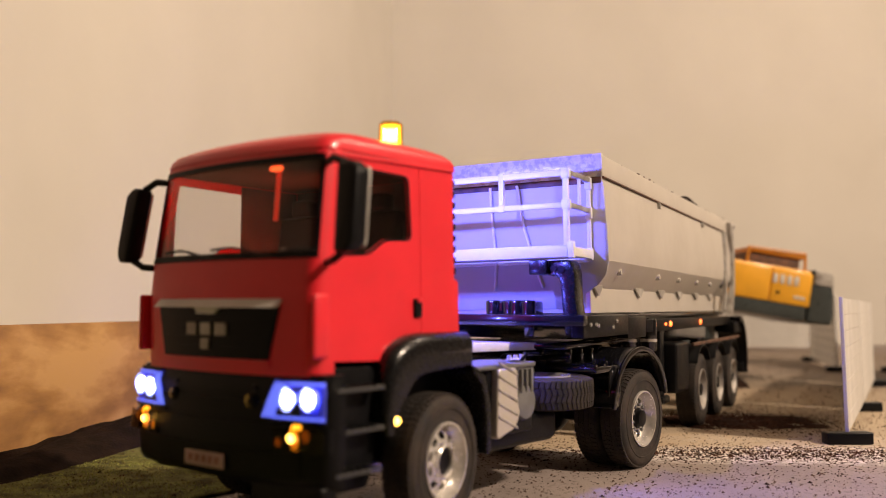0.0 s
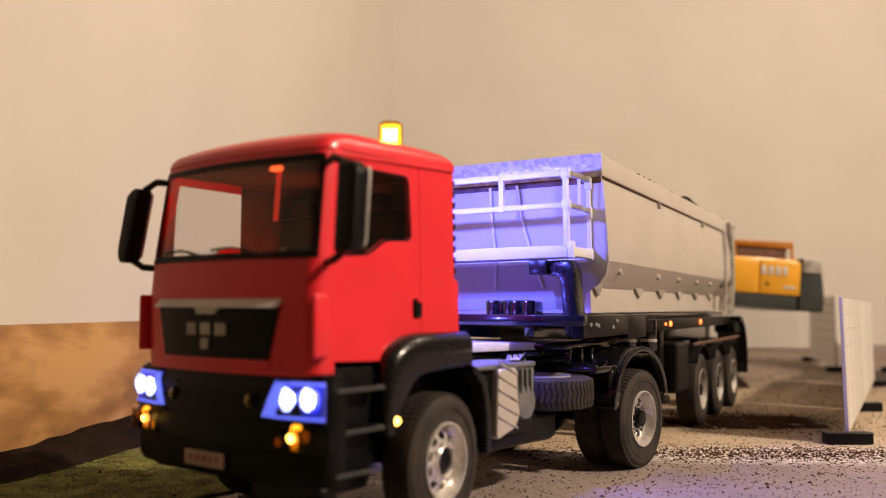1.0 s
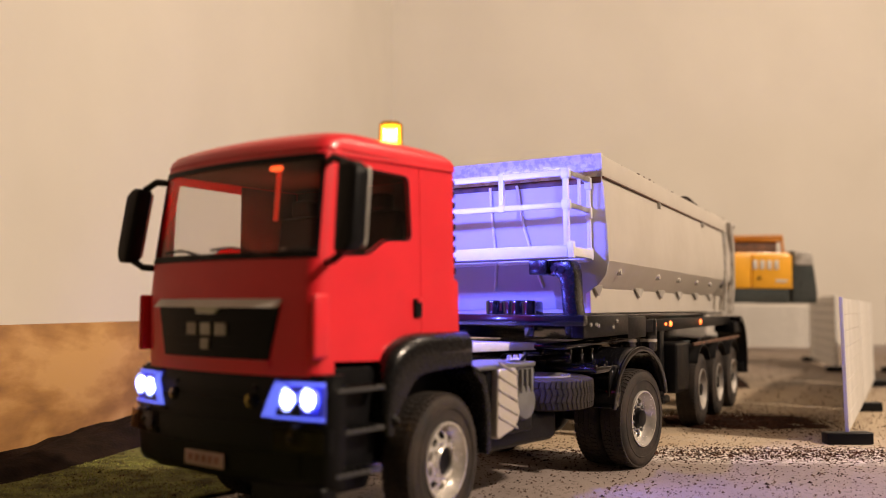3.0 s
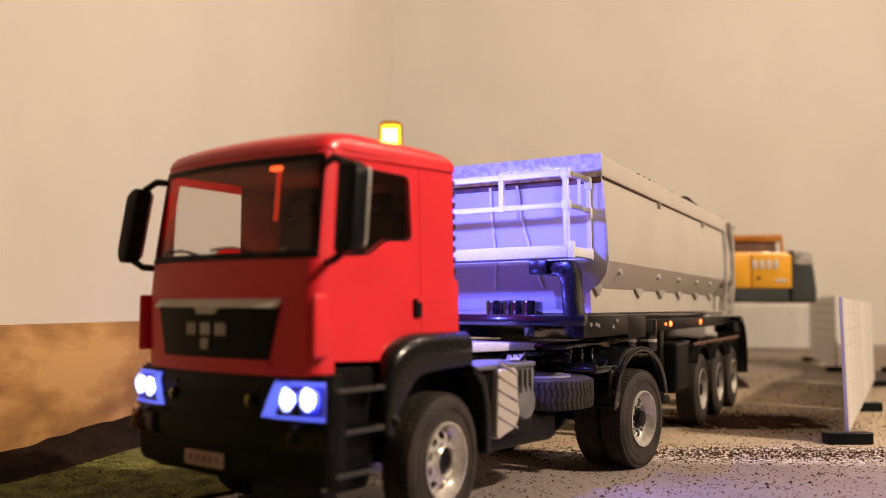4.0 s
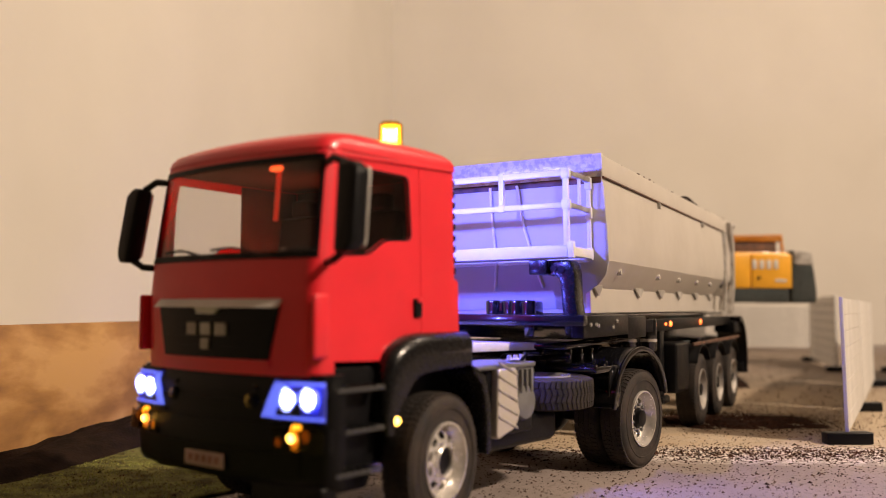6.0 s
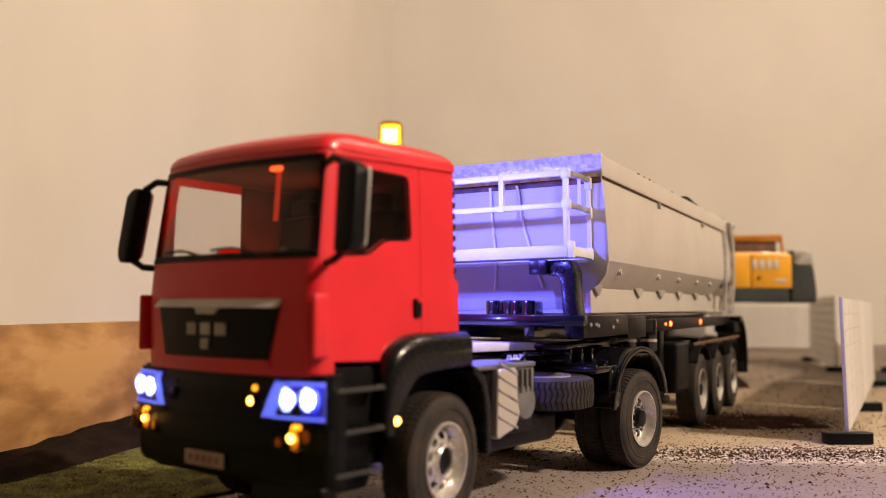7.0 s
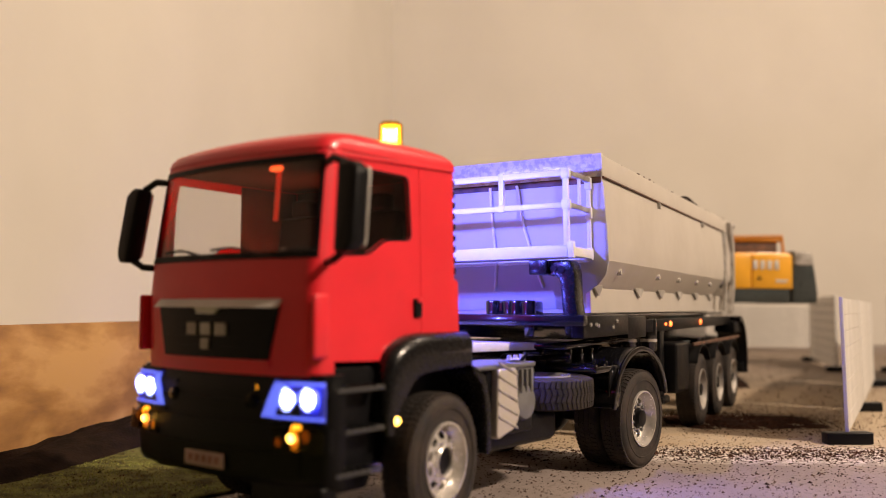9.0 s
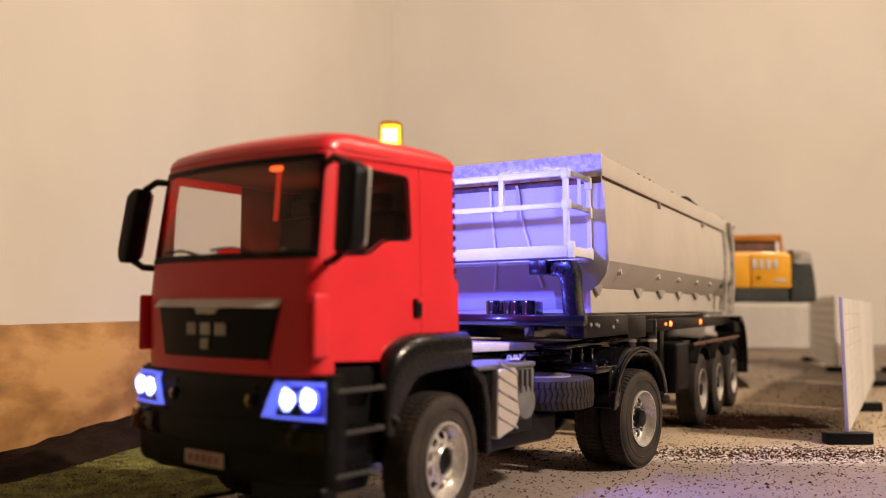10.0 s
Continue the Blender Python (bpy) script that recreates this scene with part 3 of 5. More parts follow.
def excavator():
    """Model excavator seen from the side; local x runs to its tail, y away from the viewer, z up; the rocking point is its origin."""
    ex = thing("excavator", ROCK, "yellow and slate grey model excavator rocking behind the trailer", "excavator")

    def u(px):
        return (px - 1205) / 1566 * EXC_DEPTH * 1000

    def h(py):
        return (716 - py) / 1566 * EXC_DEPTH * 1000
    base, low = h(541), h(531)
    tail = u(1446)
    # turntable frame and counterweight in slate grey
    fr = part("frame", prism(rounded([(-190, base), (u(1401) - 4, base), (u(1401) - 4, low + 17), (-190, low + 17)], 3, 2), "y", -95, 95, 1.2), SLATE, ex, "slate grey turntable frame")
    cw = bmesh.new()
    prism(rounded([(u(1401), base - 1), (tail - 1, base), (tail + 1, base + 16), (tail - 3, h(490)), (tail - 9, h(458)), (tail - 16, h(450)), (u(1401), h(448))], 5, 4), "y", -96, 96, 7, 4, cw)
    part("counterweight", cw, SLATE, ex, "slate grey counterweight")
    part("cap", prism(rounded([(u(1405), h(449)), (u(1436), h(452)), (u(1440), h(474)), (u(1405), h(474))], 3, 3), "y", -98.5, 98, 2, 3), DULL, ex, "pale grey cap of the counterweight")
    # side doors of the engine bay
    part("side_panel", box(u(1330), u(1402), -97, -70, low + 15, h(456), 2.5, 3), YELLOW, ex)
    part("side_panel", box(u(1255), u(1329), -97, -70, low + 15, h(456), 2.5, 3), YELLOW, ex)
    part("side_panel", box(-150, u(1402), 70, 97, low + 15, h(456), 2.5, 3), YELLOW, ex)
    part("hood", box(-150, u(1400), -90, 90, low + 15, h(452), 2, 2), YELLOW, ex)
    # lettering as plain pale bars
    for i in range(4):
        x = u(1332) + i * 13
        part("lettering", box(x, x + 8, -98.0, -96.5, h(482), h(466), 0.2), PANELWHITE, ex, "pale bar of lettering")
    part("lettering", box(u(1372), u(1392), -98.0, -96.5, h(505), h(500), 0.2), PANELWHITE, ex, "pale bar of lettering")
    part("door_handle", box(u(1340), u(1346), -99, -96.5, h(500), h(496), 0.5), BLACK, ex)
    # engine cover with rail on top
    part("engine_cover", box(u(1292), u(1386), -68, 60, h(454), h(431), 3, 3), RUST, ex, "brown shaded engine cover")
    rl = bmesh.new()
    tube([(u(1290), -72, h(452)), (u(1290), -72, h(424)), (u(1392), -72, h(421)), (u(1395), -72, h(452))], 3.0, 8, rl)
    part("guard_rail", rl, ORANGE, ex, "orange guard rail")
    part("guard_rail", box(u(1292), u(1394), -73, 60, h(431), h(422), 2.5), ORANGE, ex, "orange guard rail")
    part("cab", prism(rounded([(-190, base + 17), (-110, base + 17), (-110, base + 130), (-175, base + 130), (-190, base + 90)], 8, 4), "y", -95, -25, 3), YELLOW, ex)
    part("boom", prism(rounded([(-160, base + 20), (-120, base + 20), (-330, base + 190), (-520, base + 120), (-520, base + 95), (-335, base + 150)], 10, 4), "y", -10, 30, 3), YELLOW, ex)
    # undercarriage: tracks lie along the line of sight
    part("turntable", lathe([(h(716) + 80, 0), (h(716) + 80, 70), (base, 70), (base, 0)], "z", (0, 0, 0), 32), SLATE, ex)
    for sx in (-48, 48):
        tr = part("track", prism(rounded([(-150, 74), (150, 74), (165, 94), (150, 118), (-150, 118), (-165, 94)], 16, 5), "x", sx - 24, sx + 24, 1.5), BLACK, ex, "black crawler track")
        for i in range(14):
            y = -140 + i * 21.5
            part("track_shoe", box(sx - 25, sx + 25, y, y + 17, 117.6, 120, 0.4, 1), BLACK, tr)
    part("car_body", box(-60, 60, -90, 90, 84, 112, 4), SLATE, ex)
    return ex


EXCAVATOR = excavator()


# ---- tractor unit; local x to its left side, y to its rear, z up, in millimetres ----
TRUCK = thing("tractor_truck", pose(0, 0, 0), "red and black model tractor truck with lit headlights and beacon", "model truck")


def tyre_bm(x0, x1, R, rim_r, blocks, seg=60):
    """Tyre about the x axis with rounded shoulders and raised tread blocks."""
    w = x1 - x0
    prof = [(x0 + 1.5, rim_r), (x0 + 0.2, rim_r + 2), (x0, R * 0.80), (x0 + 0.8, R * 0.92), (x0 + 2.6, R - 1.6), (x0 + w * 0.3, R - 0.75), (x0 + w * 0.7, R - 0.75),
            (x1 - 2.6, R - 1.6), (x1 - 0.8, R * 0.92), (x1 - 0.1, R * 0.86), (x1, R * 0.80), (x1 - 0.6, R * 0.70), (x1 - 0.2, rim_r + 2), (x1 - 1.5, rim_r)]
    bm = lathe(prof, "x", (0, 0, 0), seg, None, True)
    cols = 4
    cw = (w - 3.0) / cols
    verts, faces = [], []
    for c in range(cols):
        xa = x0 + 1.5 + c * cw
        for i in range(blocks):
            a0 = 2 * math.pi * (i + 0.5 * (c % 2)) / blocks
            da = 2 * math.pi / blocks * 0.74
            slant = 0.45 if c % 2 else -0.45
            drop = 0.7 if c in (0, cols - 1) else 0.0
            k = len(verts)
            for rr in (R - 2.2, R):
                for (ax, aa) in ((xa + 0.25, a0), (xa + cw - 0.25, a0 + da * slant), (xa + cw - 0.25, a0 + da * (1 + slant)), (xa + 0.25, a0 + da)):
                    edge_drop = drop if (ax < x0 + 3 or ax > x1 - 3) and rr == R else 0.0
                    verts.append((ax, (rr - edge_drop) * math.cos(aa), (rr - edge_drop) * math.sin(aa)))
            faces += [(k + 4, k + 5, k + 6, k + 7), (k, k + 1, k + 5, k + 4), (k + 1, k + 2, k + 6, k + 5), (k + 2, k + 3, k + 7, k + 6), (k + 3, k, k + 4, k + 7)]
    vs = [bm.verts.new(v) for v in verts]
    for f in faces:
        bm.faces.new([vs[i] for i in f])
    # raised lettering ring on the side wall
    lathe([(x1 - 0.1, R * 0.76), (x1 + 0.35, R * 0.765), (x1 + 0.35, R * 0.785), (x1 - 0.1, R * 0.79)], "x", (0, 0, 0), seg, bm)
    return bm


def rim_with_holes(x_face, r_in, r_out, x_in, holes, thick=1.0, hole_w=0.5):
    """A conical rim disc between two radii with a ring of round-ended openings."""
    bm = bmesh.new()
    rings = 9
    seg = holes * 10
    grid = []
    for k in range(rings):
        t = k / (rings - 1)
        r = r_in + (r_out - r_in) * t
        x = x_face + (x_in - x_face) * (t ** 1.6)
        grid.append([bm.verts.new((x, r * math.cos(2 * math.pi * i / seg), r * math.sin(2 * math.pi * i / seg))) for i in range(seg)])
    for k in range(rings - 1):
        for i in range(seg):
            ang = (i % 10 + 0.5) / 10 - 0.5
            rad = (k + 0.5) / (rings - 1) - 0.56
            if (ang / (hole_w / 2)) ** 2 + (rad / 0.24) ** 2 < 1:
                continue
            j = (i + 1) % seg
            bm.faces.new((grid[k][i], grid[k][j], grid[k + 1][j], grid[k + 1][i]))
    loose = [v for v in bm.verts if not v.link_faces]
    bmesh.ops.delete(bm, geom=loose, context="VERTS")
    r = bmesh.ops.extrude_face_region(bm, geom=bm.faces[:])
    for v in [g for g in r["geom"] if isinstance(g, bmesh.types.BMVert)]:
        v.co.x -= thick
    bmesh.ops.smooth_vert(bm, verts=bm.verts, factor=0.25, use_axis_y=True, use_axis_z=True)
    return bm


R = 41.5


def nuts(wheel, x, r, count, size, mat):
    first = None
    for i in range(count):
        a = 2 * math.pi * i / count
        m = pose(x * MM, r * math.cos(a) * MM, r * math.sin(a) * MM)
        if first is None:
            first = part("wheel_nut", lathe([(-0.6, size), (1.0, size), (1.5, size * 0.6), (1.5, 0)], "x", (0, 0, 0), 6), mat, wheel)
            first.matrix_basis = m
        else:
            again(first, m)


def front_wheel(parent, x0, x1):
    """Steered wheel: a bulging silver disc with openings and a dark hub."""
    w = part("wheel", rim_with_holes(x1 - 2.0, 9.5, 20.0, x1 - 7.0, 10, 1.2, 0.62), CHROME, parent, "silver wheel with ten openings")
    part("rim", lathe([(x0 + 2, 23), (x1 - 1.0, 24.0), (x1 + 0.4, 23.8), (x1 + 0.5, 22.6), (x1 - 1.5, 21.8), (x1 - 7.5, 20.0), (x1 - 8.5, 19.5)], "x", (0, 0, 0), 60), CHROME, w)
    part("brake_drum", lathe([(x1 - 12, 19.5), (x1 - 12, 0)], "x", (0, 0, 0), 30), BLACK, w)
    part("tyre", tyre_bm(x0, x1, R, 23.4, 62), DUSTY, w, "dusty black rubber tyre")
    part("hub_ring", lathe([(x1 - 4, 10.3), (x1 - 1.0, 10.0), (x1 - 0.4, 9.2), (x1 - 1.4, 8.4), (x1 - 3.6, 8.3)], "x", (0, 0, 0), 40), CHROME, w)
    part("hub", lathe([(x1 - 6, 8.4), (x1 - 3.2, 8.2), (x1 - 3.0, 7.4), (x1 - 3.6, 4.6), (x1 - 3.6, 0)], "x", (0, 0, 0), 30), BLACK, w, "dark recessed hub")
    nuts(w, x1 - 1.7, 11.8, 10, 1.0, CHROME)
    return w


def dish_wheel(parent, x0, x1, rim_mat=CHROME, tyre_mat=DUSTY, tread=62, count=10):
    """Deep-dished wheel with a stepped dark hub and wheel nuts."""
    w = part("wheel", rim_with_holes(x1 - 6.0, 8.5, 19.6, x1 - 8.0, 10, 1.2, 0.62), rim_mat, parent, "deep-dished silver wheel")
    part("rim", lathe([(x0 + 2, 22.5), (x1 - 1.0, 23.6), (x1 + 0.5, 23.4), (x1 + 0.6, 22.2), (x1 - 1.8, 21.2), (x1 - 3.0, 20.6), (x1 - 7, 19.8), (x1 - 8.6, 19.2)], "x", (0, 0, 0), 56), rim_mat, w)
    part("brake_drum", lathe([(x1 - 15.5, 20), (x1 - 15.5, 0)], "x", (0, 0, 0), 30), BLACK, w)
    part("tyre", tyre_bm(x0, x1, R, 23.0, tread), tyre_mat, w, "dusty black rubber tyre")
    part("hub", lathe([(x1 - 8, 9.0), (x1 - 5.0, 8.6), (x1 - 4.4, 7.2), (x1 - 1.4, 6.8), (x1 - 0.8, 5.0), (x1 - 0.8, 0)], "x", (0, 0, 0), 32), BLACK, w, "dark stepped hub")
    nuts(w, x1 - 5.2, 11.4, count, 1.5, GREY)
    return w


REAR_Y = 273
fw = front_wheel(TRUCK, -11, 11)
STEER = 7     # the front wheels are turned a little
fw.matrix_basis = pose(0.080, 0, R * MM, 0, 0, STEER)
again(fw, pose(-0.080, 0, R * MM, 0, 0, 180 + STEER))
rw = dish_wheel(TRUCK, 70, 91)
rw.matrix_basis = pose(0, REAR_Y * MM, R * MM, 12)
again(rw, pose(0, REAR_Y * MM, R * MM, 0, 0, 180))
inner = part("inner_tyre", tyre_bm(45, 67, R, 25.6, 62), DUSTY, TRUCK, "inner tyre of the twin rear wheels")
inner.matrix_basis = pose(0, REAR_Y * MM, R * MM)
again(inner, pose(0, REAR_Y * MM, R * MM, 0, 0, 180))


# ---- cab ----
def plan(w, yf, bow, rc, yb, n_front=16, n_arc=6):
    """Cab outline in plan from the left side round the front to the right side: points (x, y)."""
    half = []
    xs = w - rc
    for i in range(n_front // 2 + 1):
        x = xs * i / (n_front // 2)
        half.append((x, yf + bow * (x / w) ** 2))
    y0 = half[-1][1]
    slope = 2 * bow * xs / w ** 2
    for i in range(1, n_arc + 1):
        t = i / n_arc
        p0, p1, p2 = Vector((xs, y0)), Vector((w, y0 + slope * rc)), Vector((w, y0 + slope * rc + rc * 1.25))
        s = (1 - t) ** 2 * p0 + 2 * t * (1 - t) * p1 + t * t * p2
        half.append((s.x, s.y))
    half.append((w, max(yb, half[-1][1] + 1.5)))
    return [p for p in reversed(half)] + [(-x, y) for x, y in half[1:]]


def keyed(z, table):
    """Linear look-up of rows (z, values...)."""
    for (a, *va), (c, *vc) in zip(table, table[1:]):
        if z <= c:
            t = max(0, (z - a) / (c - a))
            return [p + (q - p) * t for p, q in zip(va, vc)]
    return table[-1][1:]


CAB = [(96, 77.0, -106.0, 10, 8), (140, 77.5, -107.0, 10, 8), (162, 77.2, -105.0, 10, 8), (222, 74.6, -96.5, 9, 8), (228, 73.8, -94, 9, 8)]


def cab_row(z, back=-82.0, grow=0.0):
    w, yf, bow, rc = keyed(z, CAB)
    return [(x * (1 + grow / w), y - grow, z) for x, y in plan(w, yf, bow, rc, back)]


def skin(rows, skip=None, thick=1.2):
    bm = bmesh.new()
    grid = [[bm.verts.new(p) for p in row] for row in rows]
    for i in range(len(rows) - 1):
        for j in range(len(rows[0]) - 1):
            if skip and skip(i, j):
                continue
            bm.faces.new((grid[i][j], grid[i][j + 1], grid[i + 1][j + 1], grid[i + 1][j]))
    bmesh.ops.delete(bm, geom=[v for v in bm.verts if not v.link_faces], context="VERTS")
    bmesh.ops.recalc_face_normals(bm, faces=bm.faces)
    bmesh.ops.solidify(bm, geom=bm.faces[:], thickness=thick)
    return bm


N = len(cab_row(100))
MID = N // 2
zs = [97, 100, 105, 112, 120, 130, 138, 146, 153, 158, 161.5, 168, 180, 192, 204, 214, 219.5, 224]
wind_lo, wind_hi = 10, 16
WSPAN = 11      # windscreen columns each side of the middle
part("front_shell", skin([cab_row(z) for z in zs], lambda i, j: wind_lo <= i < wind_hi and MID - WSPAN <= j < MID + WSPAN), RED, TRUCK)
# black surround and glass of the windscreen
frame_rows = [cab_row(z, grow=0.25) for z in (162.0, 165.5, 169, 180, 192, 204, 213, 216.5, 220)]


def rim_only(i, j):
    return 1 <= i < 7 and MID - WSPAN + 1 <= j < MID + WSPAN - 1 or not (MID - WSPAN <= j < MID + WSPAN)


part("windscreen_seal", skin(frame_rows, rim_only, 0.8), BLACK, TRUCK, "black rubber windscreen surround")
glass_rows = [cab_row(z, grow=-0.6)[MID - WSPAN + 0: MID + WSPAN + 1] for z in (162, 175, 190, 205, 219)]
part("windscreen", skin(glass_rows, None, 0.5), GLASS, TRUCK, "clear windscreen")
# wipers
wp = bmesh.new()
for xa, xb in ((48, -2), (0, -52)):
    za, zb = 162.5, 168.5
    ya = keyed(za, CAB)[1]
    pts = []
    for i in range(7):
        t = i / 6
        x = xa + (xb - xa) * t
        z = za + (zb - za) * min(1, t * 1.6) - 2.5 * max(0, t - 0.6)
        w, yf, bow, rc = keyed(z, CAB)
        pts.append((x, yf + bow * (x / w) ** 2 - 1.4, z))
    tube(pts, 0.8, 6, wp)
part("wiper", wp, BLACK, TRUCK)
part("scuttle", slab([[(x, y - 0.9, z) for x, y, z in cab_row(z)[MID - 9:MID + 10]] for z in (161.6, 162.6, 164.0)], 1.5), BLACK, TRUCK, "black strip under the windscreen")


def lean(z):
    return -(z - 104) * 0.029


# doors with window openings, one each side
DOOR = [(-83, 223), (-83, 105), (-37, 103.5), (-28, 112), (-18, 118), (-7.3, 119), (-7.3, 223)]
HOLE = rounded([(-80, 214.5), (-81, 164), (-54, 166), (-40, 175), (-16.5, 176.5), (-18.5, 213.5)], 4, 4)
BACK = [(-6.7, 223), (-6.7, 119), (31, 119), (31, 152), (27, 153), (27, 223)]
for s in (1, -1):
    flip = Matrix.Diagonal((s, 1, 1, 1))

    def side_part(name, bm, mat, parent, label=""):
        bmesh.ops.transform(bm, matrix=flip, verts=bm.verts)
        return part(name, bm, mat, parent, label)
    d = side_part("door", plate_with_hole(DOOR, HOLE, 77.4, 2.0, lean), RED, TRUCK, "red cab door")
    side_part("window_seal", plate_with_hole(rounded([(-81.2, 215.8), (-82.2, 162.8), (-53.6, 164.7), (-39.5, 173.8), (-15.3, 175.2), (-17.3, 214.8)], 5, 4), HOLE, 77.7, 1.2, lean), BLACK, d, "black window rubber")
    gl = prism(rounded([(-80.5, 215), (-81.5, 163.5), (-54, 165.5), (-40, 174.5), (-16, 176), (-18, 214)], 4, 4), "x", 75.9, 76.4, 0)
    for v in gl.verts:
        v.co.x += lean(v.co.z)
    side_part("window", gl, GLASS, d, "side window glass")
    side_part("handle", box(75.8, 78.6, -14.6, -7.9, 128.5, 140, 1.0), BLACK, d, "black recessed handle")
    side_part("grip", box(77.8, 79.8, -13.4, -9.4, 137.5, 140.5, 0.7), RED, d)
    bk = side_part("side_panel", plate_with_hole(BACK, None, 77.3, 2.0, lean), RED, TRUCK)
    # pillar trims and moulding over the door
    side_part("roof_gutter", prism(rounded([(-82, 219), (28, 222.5), (27.5, 225), (-82, 222)], 1, 2), "x", 73.0, 75.2, 0.6), RED, TRUCK)

# rear wall, black ribbed sleeve at its edges
rear = part("rear_wall", box(-74, 74, 26.2, 28.2, 119, 224, 1), RED, TRUCK)
for s in (1, -1):
    for i in range(9):
        z = 156 + i * 7.2
        x = 75.6 + lean(z)
        part("rib", box(*(sorted((s * (x - 8), s * (x + 0.4)))), 27.5, 32.0, z, z + 4.6, 1.2), BLACK, rear, "black ribbed air intake")
    part("intake", box(*(sorted((s * 62, s * 72))), 28, 30.8, 152, 220, 1), BLACK, rear)

# roof
roof_rows = []
for z, w, yf, bow, rc, yb in ((223.5, 74.8, -96.4, 9, 8, 28), (227, 74.6, -95, 9, 9, 28), (230.3, 73.6, -92.5, 9, 10, 25.5), (233.2, 71, -87.5, 10, 12, 20), (235.8, 66, -79, 11, 15, 11), (237.6, 55, -64, 10, 18, -2), (238.4, 38, -46, 8, 16, -14)):
    roof_rows.append([(x, y, z) for x, y in plan(w, yf, bow, rc, yb)])
rb = bmesh.new()
grid = [[rb.verts.new(p) for p in row] for row in roof_rows]
n = len(grid[0])
for i in range(len(grid) - 1):
    for j in range(n):
        k = (j + 1) % n
        rb.faces.new((grid[i][j], grid[i][k], grid[i + 1][k], grid[i + 1][j]))
rb.faces.new(grid[-1])
rb.faces.new(grid[0][::-1])
part("roof", rb, RED, TRUCK, "", 50)

# beacon on the roof
bx, by = 52, -9
bc = part("beacon_base", lathe([(233, 0), (233, 8.6), (236.6, 8.6), (237, 7.9), (237, 0)], "z", (bx, by, 0), 24), BLACK, TRUCK, "black beacon base")
part("beacon_lens", lathe([(237.1, 8.1), (251.2, 7.6), (252.6, 6.2), (253.0, 0)], "z", (bx, by, 0), 28), AMBERGLASS, bc, "glowing amber beacon lens")
part("beacon_lamp", lathe([(237.4, 0), (237.4, 6.6), (250.4, 6.2), (251, 0)], "z", (bx, by, 0), 20), LED_CORE, bc, "lit amber beacon lamp")
spin = prism(rounded([(-4.6, -6.9), (4.6, -6.9), (3.2, -5.4), (-3.2, -5.4)], 0.6, 2), "z", 238.6, 247.5, 0.5)
SPINNER = part("beacon_reflector", spin, LED_BEACON, TRUCK, "bright turning beacon reflector")
SPIN_AT = pose(bx * MM, by * MM, 0)
SPINNER.matrix_basis = SPIN_AT

# air deflectors at the corners of the cab
for s in (1, -1):
    part("air_deflector", box(*sorted((s * 77.2, s * 81.0)), -101, -89, 107, 142, 2.2, 3), RED, TRUCK)


# grille on the front panel
def on_front(x, z, out):
    w, yf, bow, rc = keyed(z, CAB)
    return (x, yf + bow * (x / w) ** 2 - out, z)


def front_patch(z0, z1, half0, half1, out, thick, nx=16, nz=6, cx=0.0, tilt=0.0):
    rows = []
    for k in range(nz + 1):
        z = z0 + (z1 - z0) * k / nz
        hw = half0 + (half1 - half0) * k / nz
        rows.append([on_front(cx + hw * (2 * i / nx - 1), z, out - tilt * k / nz) for i in range(nx + 1)])
    return slab(rows, thick)


grille = part("grille", front_patch(105.5, 135.5, 47.0, 55.0, 1.2, 3), BLACK, TRUCK, "black grille panel with a silver bar")
for i in range(4):
    z = 108.5 + i * 5.6
    part("grille_slat", front_patch(z, z + 3.6, 46.2 + i * 1.6, 47.2 + i * 1.6, 1.6, 1.4, 16, 2), BLACK, grille)
part("grille_bar", front_patch(134.3, 139.2, 54.8, 56.0, 5.4, 3, 16, 3, tilt=5.2), BRIGHT, grille, "silver bar over the grille")
part("grille_notch", front_patch(130.6, 135.5, 7.5, 12.0, 4.0, 3, 6, 3, tilt=1.0), BRIGHT, grille, "silver notch under the bar")
part("grille_frame", front_patch(102.2, 105.3, 48.5, 48.5, 1.6, 2, 16, 2), RED, grille)
for cx in (-14.2, -1.0, 12.2):     # plain plates in place of the maker's letters
    part("emblem", front_patch(118.4, 125.4, 4.6, 4.6, 2.9, 1.2, 3, 2, cx), DULL, grille, "silver plate")
part("emblem", front_patch(110.3, 116.5, 3.6, 3.6, 2.9, 1.2, 3, 2, -1.6), DULL, grille, "silver plate")

# ---- bumper ----
BUMP = [(38, 86, -103.5, 11, 8), (42, 87.5, -106, 11, 8), (60, 88.5, -107, 11, 8), (90, 88, -106.5, 11, 8), (97, 86, -103.5, 10, 8)]


def bump_row(z, back=-84, grow=0.0):
    w, yf, bow, rc = keyed(z, BUMP)
    return [(x * (1 + grow / w), y - grow, z) for x, y in plan(w, yf, bow, rc, back)]


bumper = part("bumper", skin([bump_row(z) for z in (38, 40, 42, 46, 50, 56, 62, 70, 78, 86, 92, 97, 98)], None, 2.5), BLACK, TRUCK, "black plastic bumper")
part("bumper_top", prism([(x, y) for x, y, z in bump_row(97)], "z", 96.0, 98.4, 0.5), BLACK, bumper)
part("lower_skirt", box(27, 84, -98, -84, 18, 40, 3, 3), BLACK, bumper)
for z0, z1, g in ((86, 94, 0.5), (74, 83, 0.8), (60, 71, 0.9), (44, 56, 0.6)):
    part("bumper_slat", skin([bump_row(z, grow=g)[MID - 7:MID + 8] for z in (z0, (z0 + z1) / 2, z1)], None, 1.2), BLACK, bumper)
PALE = material("faded_plate", (0.52, 0.37, 0.35), 0.5)
PINK = material("faded_red", (0.36, 0.16, 0.15), 0.6)
